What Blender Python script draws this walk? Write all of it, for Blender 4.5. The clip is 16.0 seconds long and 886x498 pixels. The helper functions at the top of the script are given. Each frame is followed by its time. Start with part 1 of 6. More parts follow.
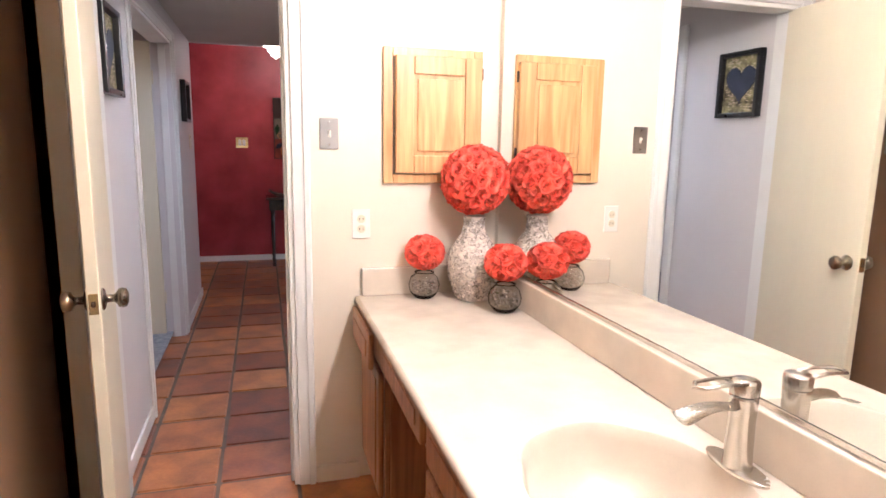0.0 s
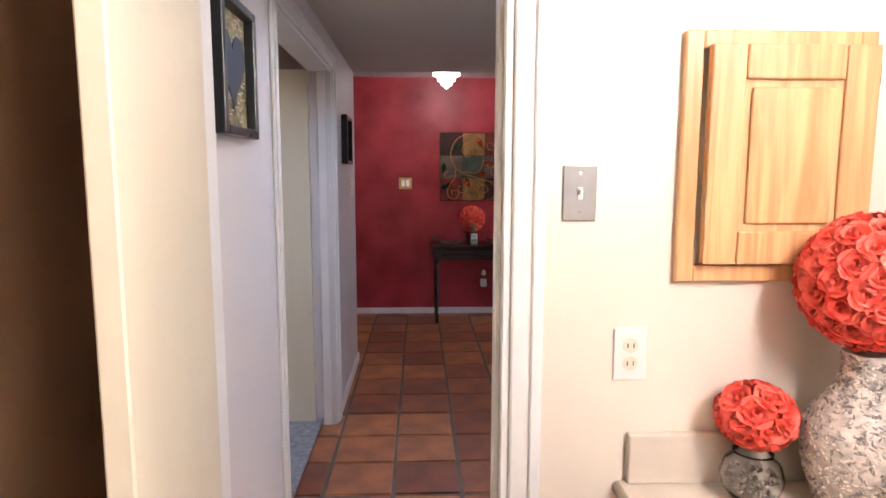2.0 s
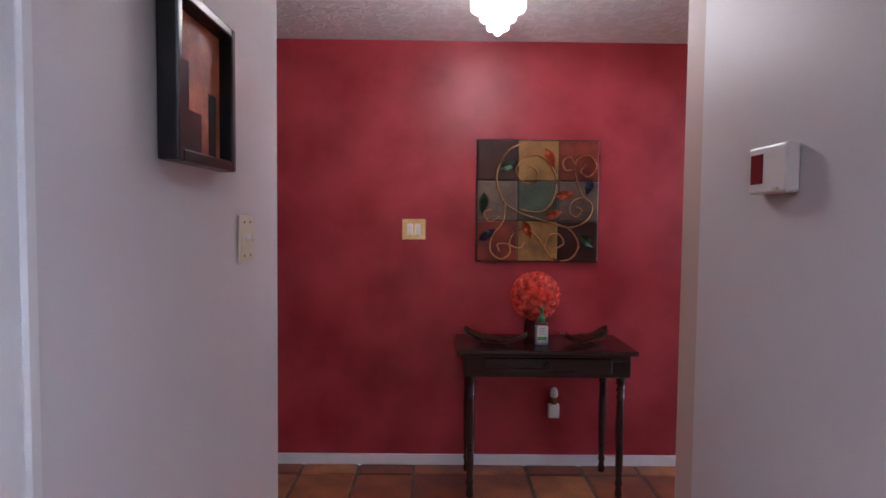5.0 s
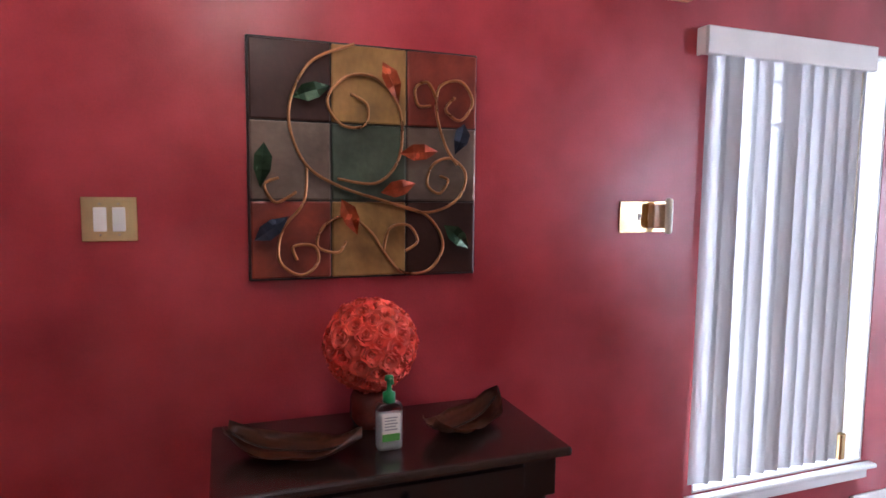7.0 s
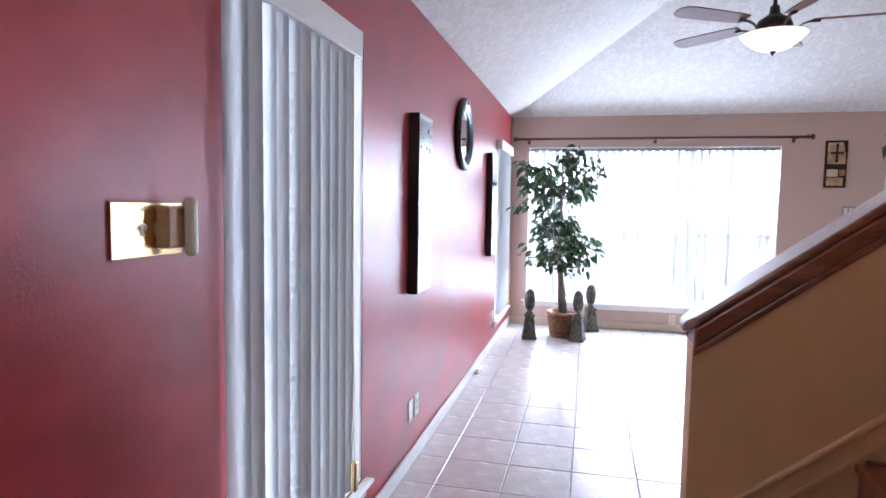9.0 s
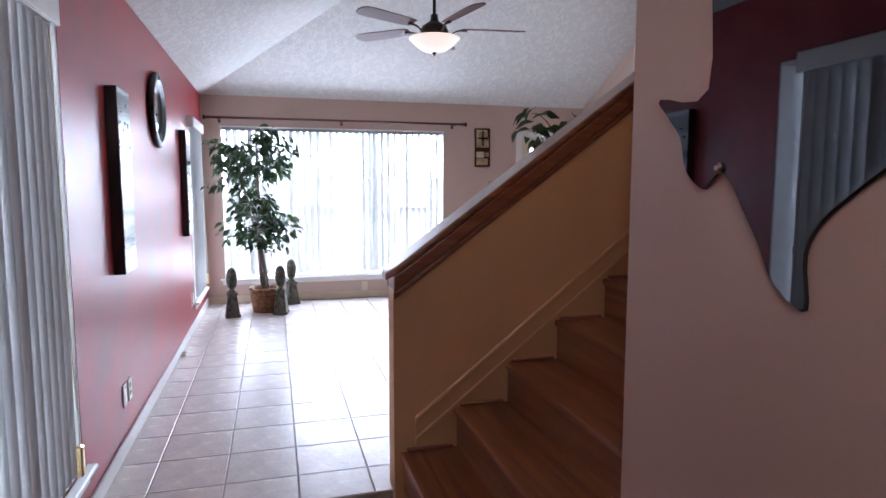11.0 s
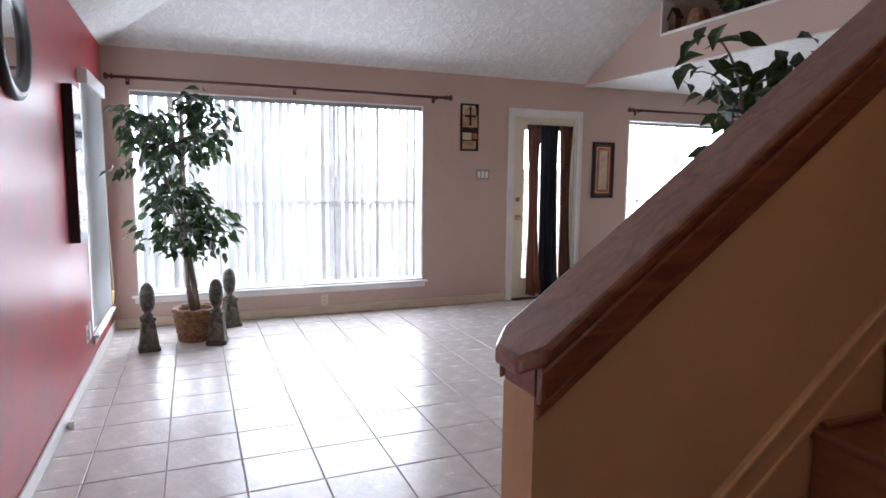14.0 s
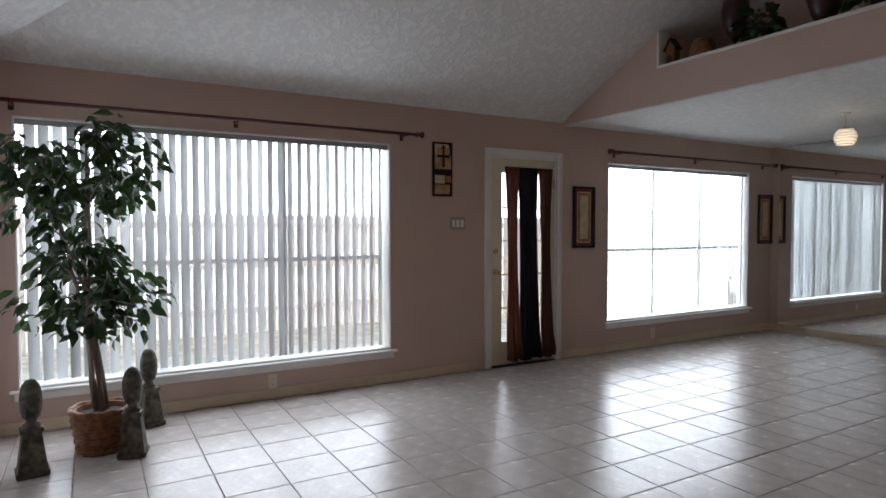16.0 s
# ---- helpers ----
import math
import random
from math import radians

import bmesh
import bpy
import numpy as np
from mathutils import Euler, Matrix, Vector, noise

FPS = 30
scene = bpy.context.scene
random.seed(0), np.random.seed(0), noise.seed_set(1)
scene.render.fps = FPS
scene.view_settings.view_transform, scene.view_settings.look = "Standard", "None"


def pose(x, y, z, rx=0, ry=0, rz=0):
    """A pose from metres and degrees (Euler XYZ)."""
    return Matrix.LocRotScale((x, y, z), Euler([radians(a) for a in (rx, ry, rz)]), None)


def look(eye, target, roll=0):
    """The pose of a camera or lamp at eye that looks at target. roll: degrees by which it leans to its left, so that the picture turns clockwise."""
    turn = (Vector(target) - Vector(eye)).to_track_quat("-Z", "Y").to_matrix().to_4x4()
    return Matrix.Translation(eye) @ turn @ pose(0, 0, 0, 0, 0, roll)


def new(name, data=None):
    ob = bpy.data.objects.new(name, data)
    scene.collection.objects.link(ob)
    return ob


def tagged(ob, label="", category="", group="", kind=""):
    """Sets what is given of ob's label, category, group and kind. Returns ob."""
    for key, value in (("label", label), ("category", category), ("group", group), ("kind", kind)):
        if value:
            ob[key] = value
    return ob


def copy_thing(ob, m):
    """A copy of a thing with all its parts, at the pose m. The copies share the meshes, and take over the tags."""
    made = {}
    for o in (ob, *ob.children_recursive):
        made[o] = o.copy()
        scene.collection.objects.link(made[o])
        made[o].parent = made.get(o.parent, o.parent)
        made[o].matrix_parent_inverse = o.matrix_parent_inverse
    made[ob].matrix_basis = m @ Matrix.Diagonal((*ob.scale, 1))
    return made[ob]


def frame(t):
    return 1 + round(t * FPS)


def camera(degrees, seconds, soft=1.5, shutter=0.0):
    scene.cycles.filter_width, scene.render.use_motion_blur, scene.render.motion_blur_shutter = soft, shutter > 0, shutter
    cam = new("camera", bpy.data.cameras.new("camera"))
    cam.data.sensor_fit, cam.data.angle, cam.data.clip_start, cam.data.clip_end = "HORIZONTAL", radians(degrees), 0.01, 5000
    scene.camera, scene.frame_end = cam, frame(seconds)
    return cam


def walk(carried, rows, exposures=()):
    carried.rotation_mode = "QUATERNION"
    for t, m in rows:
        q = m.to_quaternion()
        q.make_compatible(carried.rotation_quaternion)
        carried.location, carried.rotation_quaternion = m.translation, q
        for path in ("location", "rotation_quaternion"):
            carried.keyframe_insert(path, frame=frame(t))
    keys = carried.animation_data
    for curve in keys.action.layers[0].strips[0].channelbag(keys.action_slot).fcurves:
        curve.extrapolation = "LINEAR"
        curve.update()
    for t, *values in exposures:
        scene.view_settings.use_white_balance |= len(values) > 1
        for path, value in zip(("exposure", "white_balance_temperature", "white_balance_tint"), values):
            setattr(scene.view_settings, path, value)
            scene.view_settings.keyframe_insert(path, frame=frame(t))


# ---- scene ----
cam = camera(72.2, 16.0, soft=1.6)
PATH = [
    (0, (0.449, 0.474, 1.381), (1.006, 2.364, 1.04), 1.0),
    (0.5, (0.41, 0.599, 1.409), (0.939, 2.513, 1.177), 0.9),
    (1, (0.323, 0.871, 1.422), (0.674, 2.826, 1.186), 0.6),
    (1.5, (0.348, 1.231, 1.434), (0.551, 3.207, 1.195), 0.4),
    (2, (0.352, 1.599, 1.453), (0.431, 3.582, 1.207), 0.1),
    (2.5, (0.27, 2.028, 1.453), (0.228, 4.017, 1.256), 0.0),
    (3, (0.261, 2.46, 1.432), (0.152, 4.455, 1.354), -0.0),
    (3.5, (0.239, 2.908, 1.412), (0.115, 4.904, 1.351), 0.2),
    (4, (0.29, 3.379, 1.396), (0.209, 5.376, 1.336), 0.3),
    (4.2, (0.347, 3.612, 1.412), (0.297, 5.61, 1.347), 0.4),
    (6.3, (0.356, 5.627, 1.419), (0.642, 7.599, 1.253), 0.4),
    (6.5, (0.389, 5.792, 1.42), (0.774, 7.747, 1.244), 0.4),
    (7, (0.499, 6.138, 1.43), (1.18, 8.01, 1.252), 0.6),
    (7.5, (0.6, 6.48, 1.462), (1.7, 8.138, 1.255), 1.4),
    (8, (0.79, 6.797, 1.434), (2.328, 8.063, 1.263), 1.4),
    (8.5, (0.873, 6.932, 1.422), (2.671, 7.794, 1.267), 0.9),
    (9, (0.864, 7.097, 1.421), (2.804, 7.559, 1.27), 0.9),
    (9.5, (0.72, 7.168, 1.4), (2.707, 7.309, 1.227), 0.9),
    (10, (0.567, 7.236, 1.404), (2.555, 7.107, 1.232), 0.9),
    (10.2, (0.512, 7.261, 1.399), (2.491, 7.03, 1.225), 0.8),
    (12.3, (0.788, 7.138, 1.379), (2.636, 6.412, 1.136), -0.1),
    (12.5, (0.921, 7.142, 1.361), (2.769, 6.415, 1.124), 0.3),
    (13, (1.313, 7.244, 1.385), (3.156, 6.505, 1.144), 0.5),
    (13.5, (1.742, 7.305, 1.396), (3.578, 6.55, 1.152), 0.3),
    (14, (2.148, 7.317, 1.352), (3.985, 6.561, 1.122), 0.6),
    (14.5, (2.442, 7.362, 1.335), (4.247, 6.519, 1.16), 0.3),
    (15, (2.725, 7.342, 1.383), (4.501, 6.436, 1.233), 0.3),
    (15.5, (3.038, 7.382, 1.376), (4.785, 6.413, 1.273), 0.1),
    (16, (3.27, 7.368, 1.363), (4.999, 6.366, 1.292), 0.0),
]
EXPOSURES = [(0, 0.82, 5600, 18), (2.0, 0.78, 5600, 18), (2.5, 0.82, 5550, 18), (3.0, 0.95, 5450, 18), (3.5, 0.78, 5350, 18), (4.2, 0.75, 5300, 20), (6.5, 1.0, 5600, 22), (7.5, 1.05, 5450, 18), (8.5, 0.95, 5400, 16), (9.2, 0.25, 5400, 16),
             (10, -0.05, 5400, 16), (12.5, 0.15, 5700, 15), (13.2, 0.02, 5750, 14), (14.0, -0.2, 5850, 13), (15.0, -0.8, 6000, 12), (16, -1.4, 6100, 11)]
walk(cam, [(t, look(eye, target, roll)) for t, eye, target, roll in PATH], EXPOSURES)

# ---- world and lights ----
world = bpy.data.worlds.new("sky")
scene.world = world
world.use_nodes = True
wn = world.node_tree.nodes
sky = wn.new("ShaderNodeTexSky")
sky.sky_type = 'NISHITA'
sky.sun_disc = False
sky.sun_elevation, sky.sun_rotation = radians(55), radians(262)
world.node_tree.links.new(sky.outputs["Color"], wn["Background"].inputs["Color"])
wn["Background"].inputs["Strength"].default_value = 0.12


def lamp(name, kind, m, power, colour=(1, 1, 1), size=0.1, size_y=0.0, spread=180):
    data = bpy.data.lights.new(name, kind)
    data.energy, data.color = power, colour
    if kind == 'AREA':
        data.size = size
        if size_y:
            data.shape, data.size_y = 'RECTANGLE', size_y
        data.spread = radians(spread)
    elif kind == 'SUN':
        data.angle = radians(size)
    else:
        data.shadow_soft_size = size
    ob = new(name, data)
    ob.matrix_world = m
    return ob


DAY = (0.88, 0.94, 1.0)
WARM = (1.0, 0.80, 0.58)
lamp("sun", 'SUN', look((-6, 1, 20), (8, 3, 0)), 4.5, (1.0, 0.97, 0.92), 12)
lamp("sky_light_big_window", 'AREA', look((8.07, 6.45, 1.2), (6, 6.45, 1.1)), 80, DAY, 2.6, 1.75)
lamp("sky_light_second_window", 'AREA', look((8.32, 1.25, 1.2), (6, 1.25, 1.1)), 105, DAY, 2.4, 1.75)
lamp("sky_light_entry_window", 'AREA', look((2.72, 8.20, 1.2), (2.72, 6, 1.1)), 3.5, DAY, 0.95, 1.7)
lamp("sky_light_corner_window", 'AREA', look((7.4, 7.94, 1.15), (7.4, 6, 1.05)), 6, DAY, 0.95, 1.7)
lamp("entry_bulb", 'POINT', pose(0.60, 7.12, 2.27), 8.5, (1.0, 0.88, 0.72), 0.06)
lamp("hall_bulb", 'AREA', pose(0.44, 4.22, 2.195), 8, (0.80, 0.88, 1.0), 0.13, spread=150)
for y in (0.85, 1.3, 1.75):
    lamp("vanity_bulb", 'POINT', pose(1.22, y, 2.12), 22, (1.0, 0.91, 0.79), 0.06)
lamp("side_room_bulb", 'AREA', pose(-1.4, 4.2, 2.43), 4.5, (1.0, 0.84, 0.66), 0.3)
lamp("fan_bulb", 'POINT', pose(5.45, 5.925, 2.60), 3, WARM, 0.06)
lamp("pendant_bulb", 'POINT', pose(6.27, 1.36, 2.20), 2, WARM, 0.04)

# ---- materials ----


def material(name):
    m = bpy.data.materials.new(name)
    m.use_nodes = True
    return m, m.node_tree.nodes, m.node_tree.links, m.node_tree.nodes["Principled BSDF"]


def surface(name, colour, rough=0.6, metal=0.0, vary=0.12, scale=6.0, fine=90.0, bump=0.1, dist=0.004, stretch=(1, 1, 1), spec=0.5,
            rand=0.0, island=False, coat=0.0, gloss_vary=0.1, second=None):
    """Colour with coarse and fine variation, gloss variation and relief. second: a colour that the coarse stains go towards."""
    m, n, l, b = material(name)
    tc = n.new("ShaderNodeTexCoord")
    mp = n.new("ShaderNodeMapping")
    mp.inputs["Scale"].default_value = stretch
    l.new(tc.outputs["Object"], mp.inputs["Vector"])
    big = n.new("ShaderNodeTexNoise")
    big.inputs["Scale"].default_value, big.inputs["Detail"].default_value = scale, 5
    small = n.new("ShaderNodeTexNoise")
    small.inputs["Scale"].default_value, small.inputs["Detail"].default_value = fine, 3
    for t in (big, small):
        l.new(mp.outputs["Vector"], t.inputs["Vector"])
    ramp = n.new("ShaderNodeValToRGB")
    lo = [max(0, c * (1 - vary * 1.6)) for c in colour]
    hi = second if second else [min(1, c * (1 + vary * 1.6)) for c in colour]
    ramp.color_ramp.elements[0].position, ramp.color_ramp.elements[1].position = 0.32, 0.68
    ramp.color_ramp.elements[0].color = (*lo, 1)
    ramp.color_ramp.elements[1].color = (*hi, 1)
    l.new(big.outputs["Fac"], ramp.inputs["Fac"])
    hsv = n.new("ShaderNodeHueSaturation")
    l.new(ramp.outputs["Color"], hsv.inputs["Color"])
    val = n.new("ShaderNodeMapRange")
    val.inputs["To Min"].default_value, val.inputs["To Max"].default_value = 1 - vary * 0.7, 1 + vary * 0.7
    l.new(small.outputs["Fac"], val.inputs["Value"])
    out = val.outputs["Result"]
    if rand:
        info = n.new("ShaderNodeNewGeometry" if island else "ShaderNodeObjectInfo")
        r = n.new("ShaderNodeMapRange")
        r.inputs["To Min"].default_value, r.inputs["To Max"].default_value = 1 - rand, 1 + rand
        l.new(info.outputs["Random Per Island" if island else "Random"], r.inputs["Value"])
        mul = n.new("ShaderNodeMath")
        mul.operation = 'MULTIPLY'
        l.new(out, mul.inputs[0])
        l.new(r.outputs["Result"], mul.inputs[1])
        out = mul.outputs["Value"]
    l.new(out, hsv.inputs["Value"])
    l.new(hsv.outputs["Color"], b.inputs["Base Color"])
    rr = n.new("ShaderNodeMapRange")
    rr.inputs["To Min"].default_value, rr.inputs["To Max"].default_value = max(0.02, rough - gloss_vary), min(1, rough + gloss_vary)
    l.new(big.outputs["Fac"], rr.inputs["Value"])
    l.new(rr.outputs["Result"], b.inputs["Roughness"])
    b.inputs["Metallic"].default_value = metal
    b.inputs["Specular IOR Level"].default_value = spec
    b.inputs["Coat Weight"].default_value = coat
    b.inputs["Coat Roughness"].default_value = 0.12
    if bump:
        bp = n.new("ShaderNodeBump")
        bp.inputs["Strength"].default_value, bp.inputs["Distance"].default_value = bump, dist
        l.new(small.outputs["Fac"], bp.inputs["Height"])
        l.new(bp.outputs["Normal"], b.inputs["Normal"])
    return m


def wood(name, dark, light, axis, rough=0.4, scale=1.0, coat=0.2):
    """Grain along an axis: stretched noise bent by a slow noise."""
    m, n, l, b = material(name)
    tc = n.new("ShaderNodeTexCoord")
    mp = n.new("ShaderNodeMapping")
    s = [26.0 * scale] * 3
    s[axis] = 1.6 * scale
    mp.inputs["Scale"].default_value = s
    l.new(tc.outputs["Object"], mp.inputs["Vector"])
    info = n.new("ShaderNodeObjectInfo")
    add = n.new("ShaderNodeVectorMath")
    add.operation = 'MULTIPLY_ADD'
    add.inputs[1].default_value = (7, 7, 7)
    l.new(info.outputs["Random"], add.inputs[0])
    l.new(mp.outputs["Vector"], add.inputs[2])
    a = n.new("ShaderNodeTexNoise")
    a.inputs["Scale"].default_value, a.inputs["Detail"].default_value, a.inputs["Distortion"].default_value = 1.0, 6, 1.4
    c = n.new("ShaderNodeTexNoise")
    c.inputs["Scale"].default_value, c.inputs["Detail"].default_value = 6.0, 3
    for t in (a, c):
        l.new(add.outputs["Vector"], t.inputs["Vector"])
    ramp = n.new("ShaderNodeValToRGB")
    ramp.color_ramp.elements[0].position, ramp.color_ramp.elements[1].position = 0.34, 0.66
    ramp.color_ramp.elements[0].color, ramp.color_ramp.elements[1].color = (*dark, 1), (*light, 1)
    l.new(a.outputs["Fac"], ramp.inputs["Fac"])
    hsv = n.new("ShaderNodeHueSaturation")
    mr = n.new("ShaderNodeMapRange")
    mr.inputs["To Min"].default_value, mr.inputs["To Max"].default_value = 0.86, 1.14
    l.new(c.outputs["Fac"], mr.inputs["Value"])
    l.new(mr.outputs["Result"], hsv.inputs["Value"])
    l.new(ramp.outputs["Color"], hsv.inputs["Color"])
    l.new(hsv.outputs["Color"], b.inputs["Base Color"])
    b.inputs["Roughness"].default_value = rough
    b.inputs["Coat Weight"].default_value = coat
    b.inputs["Coat Roughness"].default_value = 0.25
    bp = n.new("ShaderNodeBump")
    bp.inputs["Strength"].default_value, bp.inputs["Distance"].default_value = 0.12, 0.002
    l.new(a.outputs["Fac"], bp.inputs["Height"])
    l.new(bp.outputs["Normal"], b.inputs["Normal"])
    return m


def knockdown(name, colour, strength=0.6):
    """Textured ceiling plaster: flat islands over hollows."""
    m, n, l, b = material(name)
    tc = n.new("ShaderNodeTexCoord")
    a = n.new("ShaderNodeTexNoise")
    a.inputs["Scale"].default_value, a.inputs["Detail"].default_value, a.inputs["Distortion"].default_value = 17.0, 4, 0.8
    l.new(tc.outputs["Object"], a.inputs["Vector"])
    r = n.new("ShaderNodeValToRGB")
    r.color_ramp.elements[0].position, r.color_ramp.elements[1].position = 0.47, 0.57
    l.new(a.outputs["Fac"], r.inputs["Fac"])
    mix = n.new("ShaderNodeMix")
    mix.data_type = 'RGBA'
    mix.inputs[6].default_value = (*[c * 0.9 for c in colour], 1)
    mix.inputs[7].default_value = (*colour, 1)
    l.new(r.outputs["Color"], mix.inputs[0])
    l.new(mix.outputs[2], b.inputs["Base Color"])
    b.inputs["Roughness"].default_value = 0.85
    bp = n.new("ShaderNodeBump")
    bp.inputs["Strength"].default_value, bp.inputs["Distance"].default_value = strength, 0.006
    l.new(r.outputs["Color"], bp.inputs["Height"])
    l.new(bp.outputs["Normal"], b.inputs["Normal"])
    return m


def glow(name, colour, strength):
    m, n, l, b = material(name)
    b.inputs["Base Color"].default_value = (*colour, 1)
    b.inputs["Emission Color"].default_value = (*colour, 1)
    b.inputs["Emission Strength"].default_value = strength
    b.inputs["Roughness"].default_value = 0.3
    return m


def slat_material(name, colour, through_colour, share):
    m, n, l, b = material(name)
    b.inputs["Base Color"].default_value = (*colour, 1)
    b.inputs["Roughness"].default_value = 0.45
    tr = n.new("ShaderNodeBsdfTranslucent")
    tr.inputs["Color"].default_value = (*through_colour, 1)
    mix = n.new("ShaderNodeMixShader")
    mix.inputs["Fac"].default_value = share
    l.new(b.outputs["BSDF"], mix.inputs[1])
    l.new(tr.outputs["BSDF"], mix.inputs[2])
    l.new(mix.outputs["Shader"], n["Material Output"].inputs["Surface"])
    return m


def leaf_material(name, colour):
    m, n, l, b = material(name)
    info = n.new("ShaderNodeNewGeometry")
    ramp = n.new("ShaderNodeValToRGB")
    ramp.color_ramp.elements[0].color = (*[c * 0.6 for c in colour], 1)
    ramp.color_ramp.elements[1].color = (colour[0] * 1.7, colour[1] * 1.5, colour[2] * 1.1, 1)
    l.new(info.outputs["Random Per Island"], ramp.inputs["Fac"])
    l.new(ramp.outputs["Color"], b.inputs["Base Color"])
    b.inputs["Roughness"].default_value = 0.4
    tr = n.new("ShaderNodeBsdfTranslucent")
    l.new(ramp.outputs["Color"], tr.inputs["Color"])
    mix = n.new("ShaderNodeMixShader")
    mix.inputs["Fac"].default_value = 0.25
    l.new(b.outputs["BSDF"], mix.inputs[1])
    l.new(tr.outputs["BSDF"], mix.inputs[2])
    l.new(mix.outputs["Shader"], n["Material Output"].inputs["Surface"])
    return m


def plain(name, colour, rough=0.5, metal=0.0, transmission=0.0, ior=1.45):
    m, n, l, b = material(name)
    b.inputs["Base Color"].default_value = (*colour, 1)
    b.inputs["Roughness"].default_value = rough
    b.inputs["Metallic"].default_value = metal
    b.inputs["Transmission Weight"].default_value = transmission
    b.inputs["IOR"].default_value = ior
    return m


RED = surface("red_sponged_paint", (0.33, 0.022, 0.031), 0.38, vary=0.13, scale=3.4, fine=130, bump=0.25, dist=0.002, second=(0.42, 0.045, 0.054))
PINK = surface("beige_pink_paint", (0.56, 0.42, 0.35), 0.6, vary=0.03, scale=1.5, fine=150, bump=0.22, dist=0.002)
HALLWHITE = surface("hall_white_paint", (0.66, 0.62, 0.61), 0.5, vary=0.03, scale=1.5, fine=150, bump=0.2, dist=0.002)
STAIRPAINT = surface("tan_stair_paint", (0.62, 0.37, 0.19), 0.55, vary=0.04, scale=2, fine=150, bump=0.2, dist=0.002)
BATHPAINT = surface("cream_bath_paint", (0.78, 0.70, 0.58), 0.5, vary=0.03, scale=2, fine=150, bump=0.15, dist=0.002)
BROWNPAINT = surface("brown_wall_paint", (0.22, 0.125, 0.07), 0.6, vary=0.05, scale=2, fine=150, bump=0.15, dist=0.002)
CEIL = knockdown("knockdown_ceiling", (0.74, 0.73, 0.70))
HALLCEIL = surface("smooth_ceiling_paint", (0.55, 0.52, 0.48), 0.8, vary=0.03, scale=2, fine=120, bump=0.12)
WHITE = surface("white_gloss_paint", (0.78, 0.77, 0.74), 0.35, vary=0.03, scale=5, fine=70, bump=0.06, dist=0.001)
CREAMDOOR = surface("cream_door_paint", (0.72, 0.66, 0.50), 0.38, vary=0.03, scale=3, fine=60, bump=0.08, dist=0.001, stretch=(1, 1, 0.2))
BASECREAM = surface("beige_baseboard", (0.62, 0.52, 0.38), 0.5, vary=0.04, bump=0.05)
TERRA = surface("saltillo_tile", (0.30, 0.10, 0.05), 0.45, vary=0.28, scale=5, fine=60, bump=0.25, dist=0.004, rand=0.12, gloss_vary=0.15, second=(0.42, 0.16, 0.07))
tn, tl = TERRA.node_tree.nodes, TERRA.node_tree.links
info = tn.new("ShaderNodeObjectInfo")
fired = tn.new("ShaderNodeValToRGB")
fired.color_ramp.elements[0].color, fired.color_ramp.elements[1].color = (0.60, 0.42, 0.42, 1), (1.15, 1.2, 0.9, 1)
mid = fired.color_ramp.elements.new(0.4)
mid.color = (0.85, 0.72, 0.72, 1)
tl.new(info.outputs["Random"], fired.inputs["Fac"])
blend = tn.new("ShaderNodeMix")
blend.data_type, blend.blend_type = 'RGBA', 'MULTIPLY'
blend.inputs[0].default_value = 1.0
source = tn["Principled BSDF"].inputs["Base Color"].links[0].from_socket
tl.new(source, blend.inputs[6])
tl.new(fired.outputs["Color"], blend.inputs[7])
tl.new(blend.outputs[2], tn["Principled BSDF"].inputs["Base Color"])
GROUTDARK = surface("dark_grout", (0.13, 0.105, 0.09), 0.9, vary=0.15, scale=10, fine=120, bump=0.4)
TILE = surface("glazed_floor_tile", (0.62, 0.57, 0.545), 0.25, vary=0.07, scale=9, fine=28, bump=0.4, dist=0.005, rand=0.04, gloss_vary=0.08, second=(0.68, 0.62, 0.57))
GROUT = surface("tile_grout", (0.38, 0.33, 0.29), 0.9, vary=0.1, scale=20, fine=120, bump=0.3)
CARPET = surface("grey_carpet", (0.30, 0.32, 0.36), 0.95, vary=0.15, scale=30, fine=400, bump=0.8, dist=0.01)
OAK = wood("honey_oak", (0.52, 0.27, 0.10), (0.72, 0.44, 0.20), 2, 0.38)
OAKDARK = wood("vanity_oak", (0.27, 0.11, 0.04), (0.46, 0.21, 0.085), 2, 0.42)
STAIRWOOD = wood("stair_laminate", (0.15, 0.048, 0.018), (0.30, 0.11, 0.045), 0, 0.40, 0.45)
RAILWOOD = wood("rail_wood", (0.15, 0.045, 0.02), (0.27, 0.095, 0.045), 1, 0.3, 0.8, 0.5)
DARKWOOD = wood("espresso_wood", (0.011, 0.006, 0.005), (0.034, 0.018, 0.013), 0, 0.25, 1.0, 0.5)
BLADE = wood("fan_blade_wood", (0.07, 0.022, 0.012), (0.15, 0.05, 0.03), 0, 0.55, 1.0, 0.0)
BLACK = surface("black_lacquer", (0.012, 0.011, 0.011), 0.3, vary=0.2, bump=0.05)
BRONZE = surface("aged_bronze", (0.035, 0.022, 0.015), 0.4, 0.7, vary=0.2, bump=0.05)
RODRED = surface("rod_mahogany", (0.085, 0.018, 0.012), 0.35, vary=0.15, bump=0.03)
BRASS = surface("polished_brass", (0.72, 0.55, 0.28), 0.2, 1.0, vary=0.06, bump=0.02)
PEWTER = surface("antique_knob_metal", (0.28, 0.24, 0.19), 0.28, 1.0, vary=0.1, bump=0.02)
